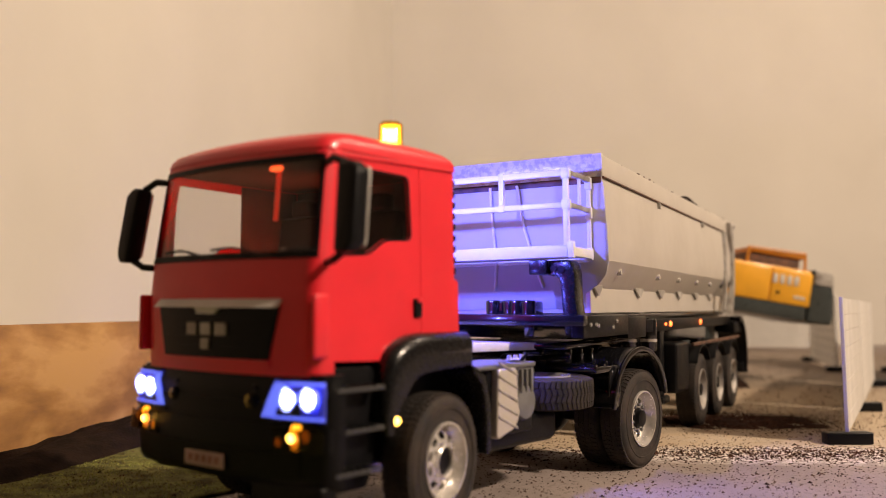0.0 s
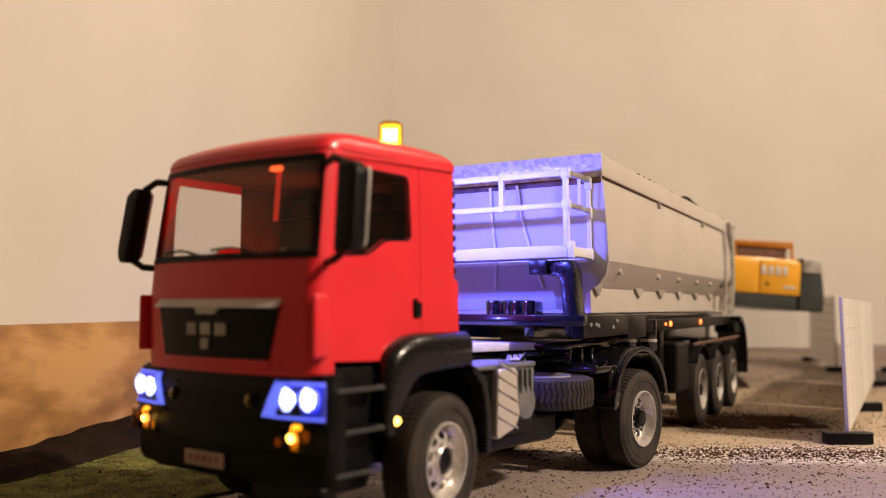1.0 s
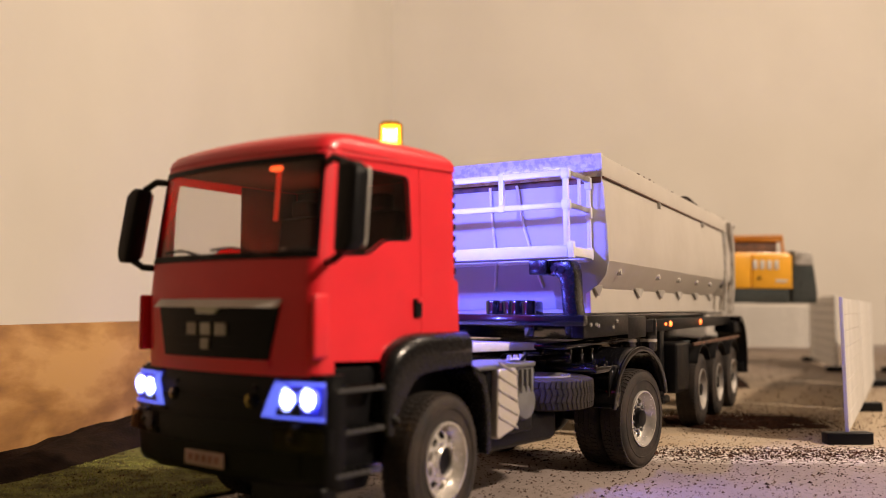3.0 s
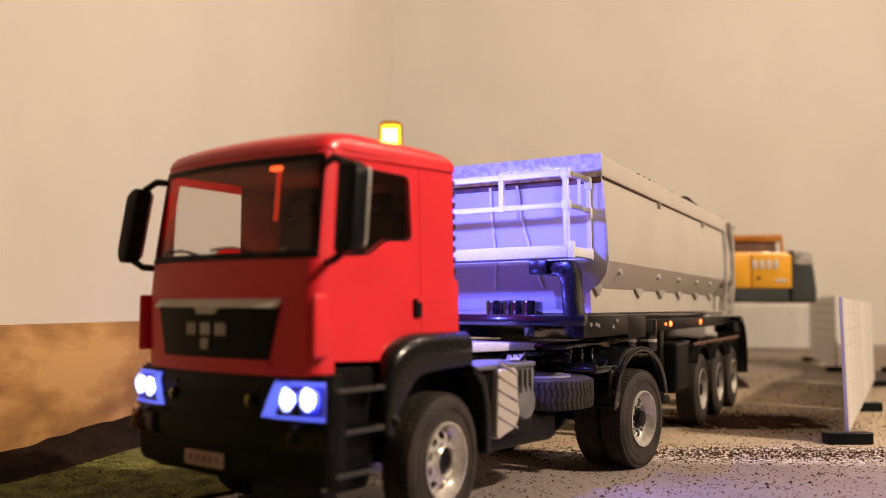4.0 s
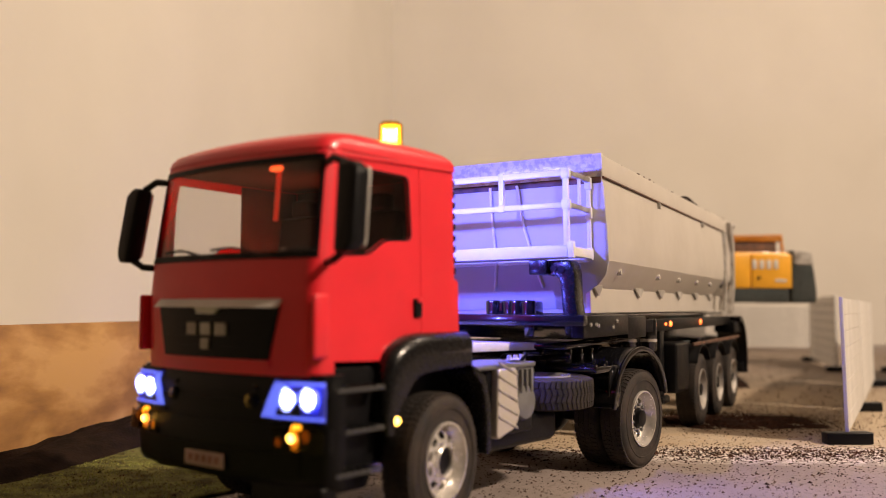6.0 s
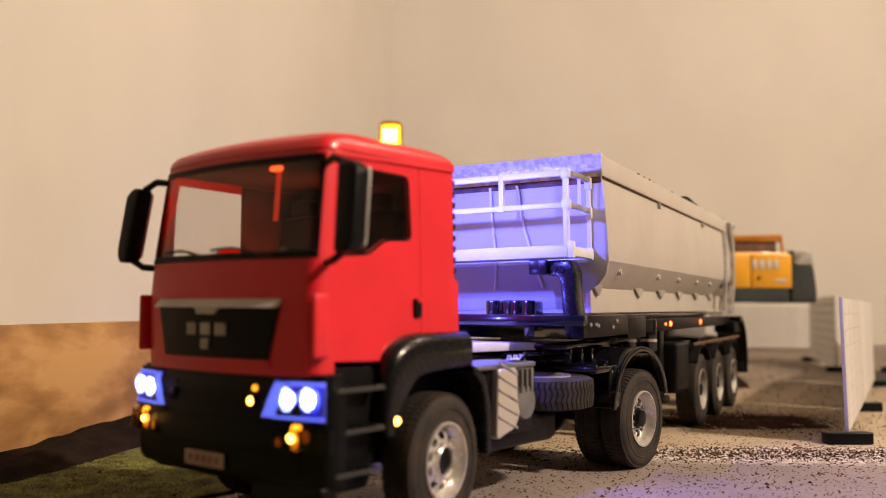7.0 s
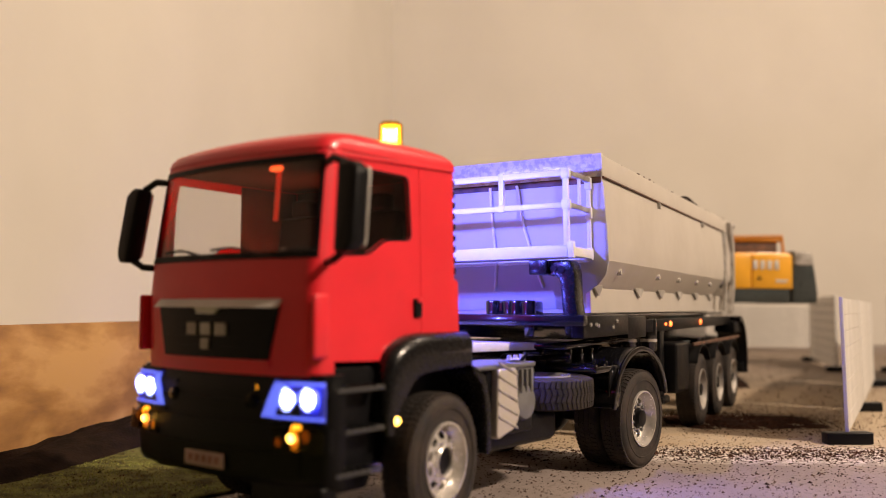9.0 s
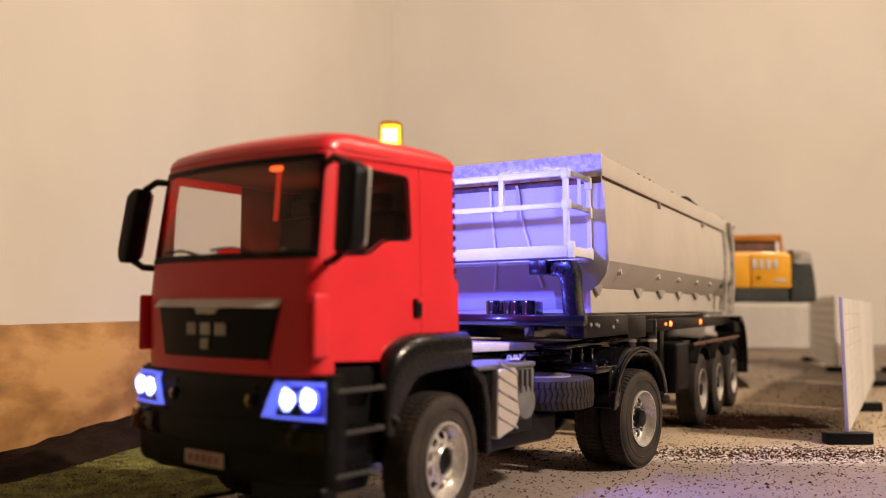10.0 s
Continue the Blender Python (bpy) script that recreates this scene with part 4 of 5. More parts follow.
pl = part("number_plate", box(-18, 17, -109, -107.5, 43.5, 52.0, 0.4), PALE, bumper, "pale number plate with unreadable bars")
for i in range(5):
    part("plate_bar", box(-14 + i * 6, -10.5 + i * 6, -109.4, -108.8, 46, 50, 0.1, 1), PINK, pl)


def bump_patch(j0, j1, z0, z1, out, thick, slide=0.0, skew=0.0):
    """A patch of the bumper's outline between two columns, from the middle outwards; skew slants its inner edge."""
    rows = []
    m = 6
    for k in range(m + 1):
        z = z0 + (z1 - z0) * k / m
        row = bump_row(z, grow=out)
        pts = []
        steps = 14
        for i in range(steps + 1):
            f = j0 + slide * (k / m) + skew * (k / m) * (1 - i / steps) + (j1 - j0) * i / steps
            a = int(math.floor(f))
            t = f - a
            p, q = Vector(row[MID + a]), Vector(row[min(N - 1, MID + a + 1)])
            pts.append(p + (q - p) * t)
        rows.append(pts)
    return slab(rows, thick)


BULBS = []
# faint emission in the housing stands in for scattered blue lamp light
HOUSING_GLOW = glow_material("housing_haze", (0.07, 0.09, 0.75), 0.05)
for s in (1, -1):
    flip = Matrix.Diagonal((s, 1, 1, 1))

    def lamp_part(name, bm, mat, parent, label=""):
        bmesh.ops.transform(bm, matrix=flip, verts=bm.verts)
        return part(name, bm, mat, parent, label)
    # headlight: housing, two lamps, light strip, lens
    hl = lamp_part("headlight", bump_patch(4.3, 9.7, 73.5, 95.5, 0.7, 2.0, skew=0.9), HOUSING_GLOW, bumper, "headlight shining blue-white")
    lamp_part("headlight_rim", bump_patch(5.4, 9.9, 95.0, 97.0, 1.2, 2.0), BLACK, hl)
    lamp_part("headlight_rim", bump_patch(4.2, 9.9, 72.3, 74.0, 1.2, 2.0), BLACK, hl)
    for x, y, z in ((62.6, -102.7, 85.2), (76.5, -100.3, 85.8)):
        lamp_part("headlamp", ball((x, y, z), 4.7, None, 18, (1, 0.45, 1)), LED_BLUE, hl, "lit blue-white lamp")
        lamp_part("reflector", lathe([(y - 0.2, 6.6), (y - 1.0, 6.4), (y + 0.8, 5.1)], "y", (x, 0, z), 24), CHROME, hl)
    lamp_part("light_strip", bump_patch(4.4, 5.2, 75.0, 94, 1.5, 1.0, slide=0.85), LED_DRL, hl, "lit blue strip")
    lamp_part("light_strip", bump_patch(6.2, 9.5, 92.6, 94.6, 1.5, 1.0), LED_DRL, hl, "lit blue strip")
    lamp_part("light_strip", bump_patch(5.2, 9.5, 74.6, 76.2, 1.5, 1.0), LED_DRL, hl, "lit blue strip")
    lamp_part("headlight_lens", bump_patch(4.4, 9.7, 73.8, 95.2, 3.4, 0.4, skew=0.9), CLEAR, hl, "clear lens")
    # amber indicator below it
    ind = lamp_part("indicator_housing", bump_patch(5.2, 11.2, 57.5, 70.5, 1.0, 2.0), BLACK, bumper, "black indicator housing")
    lamp_part("indicator_lens", bump_patch(5.3, 9.6, 58.0, 70.0, 3.4, 0.4), SMOKED, ind, "clear smoked indicator lens")
    lamp_part("indicator_ring", lathe([(-100.3, 6.0), (-102.7, 5.8), (-102.9, 5.2), (-99.5, 5.0)], "y", (67.6, 0, 64.5), 24), BLACK, ind)


def flasher(place, r, turn, plan_name="indicator", lit=LED_AMBER, squash=(1, 1, 1)):
    """A lamp insert with one lit and one dark face; it turns its lit face to the lens when it flashes."""
    bm = ball((0, 0, 0), r, None, 20, squash)
    for f in bm.faces:
        f.material_index = 0 if f.calc_center_median().y < 0 else 1
    b = part("lamp_insert", bm, [lit, DARKBULB], TRUCK, "amber lamp insert, lit on one face", 60)
    b.matrix_basis = Matrix.Translation(Vector(place) * MM) @ Matrix.Rotation(radians(turn), 4, "Z")
    BULBS.append((b, b.matrix_basis.copy(), plan_name))


for s, turn in ((1, 48), (-1, 56)):
    flasher((s * 67.0, -102.6, 65.0), 2.9, turn)                                     # bulb
    flasher((s * 68.2, -100.6, 69.0), 3.6, turn, "indicator", LED_LENS)              # added glow for its light in the reflector above and below it
    flasher((s * 68.0, -100.6, 61.0), 3.0, turn, "indicator", LED_LENS)
    flasher((s * 75.5, -97.4, 66.0), 4.6, turn, "indicator", LED_SIDE, (1.2, 0.6, 1))   # added glow for the glimmer in the side lens
    flasher((s * 57.5, -101.8, 62.0), 3.0, turn, "indicator", LED_SIDE, (1.2, 0.6, 1))

GUARD_OUT = [(-51, 62), (-51.5, 75), (-50, 90), (-47, 101), (-43, 108), (-36, 113.5), (-26, 117.5), (-14, 119.2), (0, 119.3), (15, 119.3), (31, 119.3)]
GUARD_IN = [(-44, 62), (-41, 70), (-36, 77), (-30, 84.5), (-26, 90), (-20, 93.8), (-14, 95.2), (-6, 96), (4, 96.8), (16, 97.2), (31, 97.4)]


def smooth_line(pts, per=4):
    """Curve through the points (Catmull-Rom)."""
    p = [Vector(q) for q in pts]
    p = [2 * p[0] - p[1]] + p + [2 * p[-1] - p[-2]]
    out = []
    for a, b, c, d in zip(p, p[1:], p[2:], p[3:]):
        for k in range(per):
            t = k / per
            out.append(0.5 * (2 * b + (c - a) * t + (2 * a - 5 * b + 4 * c - d) * t * t + (3 * b - a - 3 * c + d) * t ** 3))
    return out + [p[-2]]


def arch_band(outer, inner, x0, x1):
    """Wheel arch with a well-rounded outer edge, between two side outlines."""
    bm = bmesh.new()
    section = [(x0, 0.0)] + [(x1 - 8 + 8 * math.sin(radians(a)), 0.36 * (1 - math.cos(radians(a)))) for a in range(0, 91, 15)] + [(x1, 0.9), (x1 - 0.6, 0.97), (x1 - 1.5, 1.0), (x0, 1.0)]
    loops = []
    for o, i in zip(smooth_line(outer), smooth_line(inner)):
        loops.append([bm.verts.new((x, *(o.lerp(i, f)))) for x, f in section])
    n = len(section)
    for a, b in zip(loops, loops[1:]):
        for k in range(n):
            bm.faces.new((a[k], a[(k + 1) % n], b[(k + 1) % n], b[k]))
    bm.faces.new(loops[0])
    bm.faces.new(loops[-1][::-1])
    bmesh.ops.recalc_face_normals(bm, faces=bm.faces)
    return bm


# side steps behind the bumper corner
for s in (1, -1):
    flip = Matrix.Diagonal((s, 1, 1, 1))

    def step_part(name, bm, mat, parent, label=""):
        bmesh.ops.transform(bm, matrix=flip, verts=bm.verts)
        return part(name, bm, mat, parent, label)
    st = step_part("step_box", prism(rounded([(-88, 33), (-54, 33), (-50, 44), (-48, 60), (-46, 85), (-50, 101), (-88, 101)], 3, 3), "x", 60, 76.5, 1.5), BLACK, TRUCK, "black entry step box")
    for z, y1 in ((90, -52), (67.5, -52), (45, -54)):
        step_part("step_tread", box(75, 88.0, -90, y1, z - 1.5, z + 1.3, 0.7), TREAD, st, "dark grey step tread")
        for i in range(6):
            y = -89 + i * 5.4
            step_part("grip_bar", box(79, 88.6, y, y + 2.4, z + 1.2, z + 2.2, 0.4), BLACK, st)
    # front mudguard
    g = step_part("front_mudguard", arch_band(GUARD_OUT, GUARD_IN, 62, 88), SATIN, TRUCK, "black front mudguard over the wheel")
    step_part("mudguard_tail", prism([(30, 98.5), (43, 91), (49, 72), (50, 40), (44.5, 40), (44.5, 62), (42.5, 76), (39, 85), (30, 93.5)], "x", 62, 90, 1.5, 2), SATIN, g)
    step_part("mudguard_rib", box(87.4, 88.8, -2, 30, 106.5, 109, 0.6), GLOSS, g)
    step_part("side_marker", lathe([(87.0, 3.6), (88.8, 3.4), (89.2, 2.8)], "x", (0, -43.0, 70), 18), BLACK, g)
flasher((88.2, -43.0, 70), 2.6, 41)
# small strobe set into the bumper beside the headlight
for x, turn, plan_name in ((36.5, 50, "strobe"), (-34.0, 54, "far strobe")):
    ring = part("strobe_ring", lathe([(-104.9, 4.2), (-106.9, 4.0), (-107.1, 3.2), (-104.5, 3.1)], "y", (x, 0, 83), 18), BLACK, bumper, "small black strobe ring")
    flasher((x, -105.4, 83), 2.4, turn, plan_name)
    flasher((x + 2.5, -105.0, 90), 1.7, turn, plan_name, LED_LENS)

# mirrors
for s in (1, -1):
    flip = Matrix.Diagonal((s, 1, 1, 1))
    arm = bmesh.new()
    tube([(74, -86, 215), (82, -89, 216), (93, -90, 212), (96, -93, 190), (98, -96, 165), (88, -94, 160), (77, -88, 159)], 2.2, 8, arm)
    bmesh.ops.transform(arm, matrix=flip, verts=arm.verts)
    ma = part("mirror_arm", arm, BLACK, TRUCK, "black mirror arm")
    hs = prism(rounded([(91, 212), (100, 213), (106, 208), (106, 170), (102, 163), (92, 163)], 3, 4), "y", -99, -88, 2.5, 4)
    for v in hs.verts:
        v.co.x += (v.co.z - 190) * -0.05 + 1.0
        v.co.y += (v.co.z - 190) * 0.13
    bmesh.ops.transform(hs, matrix=flip, verts=hs.verts)
    mh = part("mirror_housing", hs, BLACK, ma, "black mirror housing")
    mg = prism(rounded([(92, 210), (105.5, 210), (105.5, 166), (93, 166)], 3, 3), "y", -88.2, -86.6, 0.2)
    for v in mg.verts:
        v.co.x += (v.co.z - 190) * -0.05 + 1.0
        v.co.y += (v.co.z - 190) * 0.13
    bmesh.ops.transform(mg, matrix=flip, verts=mg.verts)
    part("mirror_glass", mg, CHROME, ma, "silver mirror glass")

# interior
part("dashboard", prism(rounded([(-90, 150), (-66, 150), (-62, 158), (-76, 168), (-92, 165)], 3, 3), "x", -66, 66, 1.5), BLACK, TRUCK, "black dashboard")
part("cab_floor", box(-74, 74, -86, 27, 118, 121, 0.5), BLACK, TRUCK)
for x in (36, -36):
    seat = part("seat", box(x - 20, x + 20, -48, -6, 122, 146, 5, 4), BLACK, TRUCK, "dark cab seat")
    part("seat_back", prism(rounded([(-14, 144), (-2, 144), (4, 196), (-5, 198)], 4, 4), "x", x - 18, x + 18, 4, 4), BLACK, seat)
    part("headrest", box(x - 9, x + 9, -6, 5, 197, 209, 3, 3), BLACK, seat)
part("rear_lining", box(-70, 70, 23.5, 25.8, 121, 219, 0.6), LINING, TRUCK, "dark brown lining of the cab")
part("side_lining", box(-71.5, -69.5, -28, 23, 121, 218.5, 0.6), LINING, TRUCK, "dark brown lining of the cab")
part("steering_wheel", lathe([(-1, 15), (1, 15), (1.5, 17), (0, 18), (-1.5, 17)], "z", (36, -62, 168), 28, None, True), BLACK, TRUCK)
part("headliner", box(-70, 70, -86, 24, 219, 222, 1), LINING, TRUCK, "brown cab ceiling")
part("roof_led", box(16, 25, -78, -74, 215.8, 218.8, 1.2), LED_CAB, TRUCK, "orange lamp under the cab ceiling")
part("cab_strip", prism([(20.5, 215), (23.5, 215), (21.0, 186), (18.0, 186)], "y", -76, -74.5, 0.3), LED_STRIP, TRUCK, "glowing red strip hanging from the cab ceiling")

# work lights on the back of the cab; the lowest is an added one
for sx, z in ((-12, 222.5), (62, 222.5), (20, 136)):
    wl = part("work_light", box(sx - 7, sx + 7, 28.5, 33.5, z, z + 7.5, 1.2), BLACK, TRUCK, "black work light shining violet")
    part("work_light_led", box(sx - 5.5, sx + 5.5, 33.0, 34.0, z + 1.3, z + 6.3, 0.3), LED_VIOLET, wl, "lit violet lamp")

# ---- chassis ----
for s in (1, -1):
    part("frame_rail", prism([(s * 26, 72), (s * 34, 72), (s * 34, 75), (s * 29, 75), (s * 29, 91), (s * 34, 91), (s * 34, 94), (s * 26, 94)], "y", -70, 320, 0.5), GLOSS, TRUCK, "black frame rail")
for y in (70, 150, 215, 300):
    part("cross_member", box(-29, 29, y, y + 8, 76, 92, 1), GLOSS, TRUCK)
part("deck_plate", box(-46, 46, 60, 188, 94.5, 96, 0.4), GLOSS, TRUCK, "black deck plate over the frame")
for sx in (-61, 61):
    part("wheel_housing", box(sx - 1, sx + 1, -56, 48, 44, 117.5, 0.6), BLACK, TRUCK)
    part("wheel_housing", box(min(sx, sx * 1.35), max(sx, sx * 1.35), -18, 28, 112, 117, 0.6), BLACK, TRUCK)
part("engine", box(-24, 24, -60, 60, 50, 112, 5, 3), BLACK, TRUCK)
part("front_axle", rod((-70, 0, 40), (70, 0, 40), 5, 16), BLACK, TRUCK)
part("rear_axle", rod((-70, REAR_Y, R), (70, REAR_Y, R), 7, 16), BLACK, TRUCK)
part("differential", ball((0, REAR_Y, R), 19, None, 20, (0.9, 1, 1)), BLACK, TRUCK)
part("drive_shaft", rod((0, 60, 62), (0, REAR_Y, R + 2), 4, 12), GREY, TRUCK)
part("catwalk", prism(rounded([(58, 103.0), (177, 101.2), (177, 107.0), (58, 110.0)], 1, 2), "x", -30, 45, 0.8), WHITE, TRUCK, "pale grey catwalk plate")
tb = part("side_box", box(46, 82, 54, 112, 48, 94, 2.5, 3), BLACK, TRUCK, "black side box")
part("box_lid", box(45, 86.0, 33, 110, 93.5, 97, 1.2), GREY, tb, "grey lid")
cover = part("side_cover", prism(rounded([(59.5, 47), (82, 53), (88, 62), (85, 70), (84, 94), (61, 94)], 4, 4), "x", 80, 87.5, 1.6, 3), SILVER, TRUCK, "silver ribbed side cover")
for i in range(5):
    z = 56 + i * 9.0
    rb2 = prism([(61, z + 5.5), (84, z - 4), (84, z - 2.2), (61, z + 7.3)], "x", 87.2, 88.2, 0.3, 1)
    part("cover_rib", rb2, DULL, cover)
part("reservoir", box(66, 84, 88, 112, 74, 97, 3, 3), GREY, TRUCK, "grey plastic tank")
part("reservoir", lathe([(64, 0), (64, 12.5), (82, 13), (85, 11.5), (86, 7), (86, 0)], "x", (0, 99, 69), 28), GREY, TRUCK, "round grey air tank")
for y in (91, 97, 103):
    part("bracket", box(82, 86.5, y, y + 2.2, 76, 92, 0.4), GREY, TRUCK)
# spare tyre lying flat beside the frame
sp = part("spare_wheel", tyre_bm(-12, 12, R + 1, 25, 62), DUSTY, TRUCK, "spare tyre lying flat beside the frame")
sp.matrix_basis = pose(0.055, 0.163, 0.0705, 0, -90, 0)
part("spare_rim", lathe([(-8, 25.5), (10, 25.5), (12.8, 25), (11.5, 22), (6, 18), (6, 9), (9, 8), (9, 0)], "x", (0, 0, 0), 40), CHROME, sp, "silver rim of the spare wheel")
# rear mudguards
ARCH_Y = 265
for s in (1, -1):
    flip = Matrix.Diagonal((s, 1, 1, 1))
    outer = arc(ARCH_Y, 51, 50.6, 12, 176, 26)
    innr = arc(ARCH_Y, 51, 48.8, 176, 12, 26)
    mgd = prism(outer + innr, "x", 42, 93, 0.7)
    bmesh.ops.transform(mgd, matrix=flip, verts=mgd.verts)
    mg = part("rear_mudguard", mgd, GLOSS, TRUCK, "glossy black rear mudguard")
    lip = prism(arc(ARCH_Y, 51, 51.6, 11, 177, 26) + arc(ARCH_Y, 51, 47.4, 177, 11, 26), "x", 91, 94.2, 0.8)
    bmesh.ops.transform(lip, matrix=flip, verts=lip.verts)
    part("mudguard_lip", lip, GLOSS, mg)
    shelf = part("mudguard_shelf", box(*sorted((s * 40, s * 89)), 194, 236, 83, 88.5, 1.4, 3), GLOSS, mg, "glossy black shelf before the mudguard")
    for y in (198, 211, 224):
        part("shelf_rib", rod((s * 42, y, 89), (s * 87, y, 89), 1.4, 10), GLOSS, shelf)
    for y, x in ((204, 50), (204, 80), (218, 58), (218, 84), (231, 66)):
        part("shelf_bolt", lathe([(88, 2.4), (91.5, 2.2), (92.2, 1.2), (92.2, 0)], "z", (s * x, y, 0), 10), GLOSS, shelf)
    part("shelf_skirt", box(*sorted((s * 86, s * 89)), 216, 236, 54, 86, 1.2), GLOSS, shelf)
    side = prism([(ARCH_Y - 55, 52), (ARCH_Y - 46, 78), (ARCH_Y - 32, 90), (ARCH_Y - 58, 90), (ARCH_Y - 66, 78)], "x", 60, 63, 0.5)
    bmesh.ops.transform(side, matrix=flip, verts=side.verts)
    part("mudguard_stay", side, GLOSS, mg)
# fifth wheel plate and pipes
fifth = part("fifth_wheel", prism(rounded([(-42, 190), (42, 190), (40, 250), (12, 292), (6, 250), (-6, 250), (-12, 292), (-40, 250)], 5, 4), "z", 96, 101.5, 1.2), GLOSS, TRUCK, "black fifth-wheel plate")
for x in (-30, 30):
    part("fifth_bracket", box(x - 4, x + 4, 205, 245, 92, 96.5, 1), GLOSS, fifth)
for k, (xa, ya) in enumerate(((38, 128), (52, 136), (62, 122), (44, 150))):
    part("air_line", tube([(xa, ya, 92), (xa - 2, ya + 16, 98 + k), (xa - 4, ya + 40, 97 + k), (30, ya + 70, 95)], 1.5, 8), GLOSS, TRUCK)
for y in (118, 126, 134):
    part("valve", lathe([(92, 3), (97, 3), (97.5, 2), (100, 1.8), (100, 0)], "z", (58, y, 0), 12), CHROME, TRUCK, "silver valve")
for x, z in ((52, 99), (58, 93)):
    part("air_pipe", rod((x, 178, z), (x, 246, z), 1.3, 10), GLOSS, TRUCK, "glossy black pipe")
for y in (196, 214, 232):
    part("pipe_clip", box(48, 64, y, y + 4, 90, 101.5, 0.8), GLOSS, TRUCK)
part("belly_tank", box(28, 76, 52, 158, 36, 60, 7, 4), BLACK, TRUCK, "black tank under the side box")
part("tail_light", box(60, 80, 318, 322, 78, 88, 0.8), RUST, TRUCK)
part("tail_light", box(-80, -60, 318, 322, 78, 88, 0.8), RUST, TRUCK)


# ---- tipper trailer; origin at the coupling pin, x to its left, y to its rear, z up ----
TRAILER = thing("tipper_trailer", pose(-0.0004, 0.2346, 0, 0, 0, 11.243), "silver half-pipe tipper trailer on three axles behind the truck", "model trailer")
REAR = 596
FRONT = -33


def section(grow=0.0):
    half = [(78.2, 241), (79.4, 236), (81.4, 210), (82.2, 190), (82.0, 181), (81.0, 172), (69.5, 153.5), (66.5, 150), (66.5, 129.5)]
    return [(x + grow, z) for x, z in half]


def trough():
    """The tipping body: outer skin, inner skin, floor."""
    bm = bmesh.new()
    half = section()
    ring = half + [(-x, z) for x, z in reversed(half)]
    inner_half = [(x - 2.2, z + 0.3) for x, z in half[:-2]] + [(60, 152), (30, 142)]
    ring_in = inner_half + [(-x, z) for x, z in reversed(inner_half)]
    ys = [FRONT, FRONT + 2.5] + [FRONT + (REAR - FRONT) * i / 14 for i in range(1, 14)] + [REAR]
    out = [[bm.verts.new((x, y, z)) for x, z in ring] for y in ys]
    inn = [[bm.verts.new((x, y, z)) for x, z in ring_in] for y in [FRONT + 2.6] + ys[2:-1] + [REAR - 3]]
    for A, B in list(zip(out, out[1:])) + list(zip(inn, inn[1:])):
        for i in range(len(A) - 1):
            bm.faces.new((A[i], A[i + 1], B[i + 1], B[i]))
    for A in (out[0], out[-1], inn[0], inn[-1]):
        bm.faces.new(A)
    return bm


body = part("tipping_body", trough(), SILVER, TRAILER, "silver painted half-pipe tipping body", 22)
for s in (1, -1):
    rail = part("top_rail", prism(rounded([(s * 75.5, 240.8), (s * 79.2, 240.8), (s * 79.6, 243), (s * 79.0, 258.6), (s * 75.5, 259.2)], 0.8, 2), "y", FRONT - 1, REAR + 4, 0.3, 1), SILVER, body, "silver top rail")
    part("rail_seam", prism([(s * 78.8, 239.2), (s * 80.5, 239.6), (s * 80.5, 240.8), (s * 78.8, 241.2)], "y", FRONT, REAR, 0.2, 1), RUST, rail, "dark seam under the top rail")
    for y in (155, 385):
        part("rail_hook", box(*sorted((s * 79.0, s * 82.5)), y, y + 5, 233, 239.5, 0.8), DULL, body)
    for y in (19, 160, 258, 360, 445, 530):
        part("side_stud", lathe([(0, 0), (0, 3.0), (4.2, 2.6), (4.8, 0)], "x", (0, 0, 0), 14), CHROME, body, "short silver stud").matrix_basis = pose(s * 0.0745, y * MM, 0.1640, 0, 0 if s > 0 else 180, 0)
    for y in (-18, 118, 209, 300, 395, 490):
        part("gusset", prism([(y - (13 if y < 0 else 17), 152), (y + (13 if y < 0 else 17), 152), (y + 2, 143.5), (y - 1, 143.5)], "x", s * 67.4, s * 69.2, 0.2, 1), DULL, body, "triangular silver gusset")
    # rear posts of the body
    part("rear_post", prism(rounded([(REAR - 62, 240), (REAR - 52, 240), (REAR - 60, 150), (REAR - 72, 130), (REAR - 84, 130), (REAR - 72, 152)], 2, 2), "x", s * 79.5, s * 84.5, 0.8), DULL, body, "rear post of the body")
    part("rear_post", prism(rounded([(REAR - 22, 256), (REAR - 4, 256), (REAR + 6, 215), (REAR - 2, 165), (REAR - 26, 126), (REAR - 42, 126), (REAR - 16, 165), (REAR - 10, 215)], 3, 3), "x", s * 79.5, s * 86.0, 1.0), DULL, body, "rear post of the body")
    part("hinge_ball", ball((s * 83, REAR + 2, 252), 6.0, None, 14), DULL, body, "tailgate hinge")
part("top_rail", box(-79, 79, FRONT - 1.5, FRONT + 3.0, 240.8, 259.9, 0.4), SPARKLE, body, "silver front top rail with bare worn specks")
part("rail_seam", box(-78.2, 78.2, FRONT - 1.6, FRONT + 1, 235.4, 240.6, 0.4), RUST, body, "dark seam under the top rail")
part("front_strip", box(-70, 70, FRONT - 1.5, FRONT + 0.5, 171.5, 174, 0.3), SILVER, body)
part("bulkhead", prism([(78.6, 241), (82.0, 200), (83.0, 172), (80.2, 160), (74.0, 152.5), (62.5, 145), (63.0, 133), (-63, 133), (-62.5, 145), (-74, 152.5), (-80.2, 160), (-83, 172), (-82, 200), (-78.6, 241)], "y", FRONT - 0.8, FRONT + 1.2, 0.4), PRESSED, body, "silver front bulkhead")
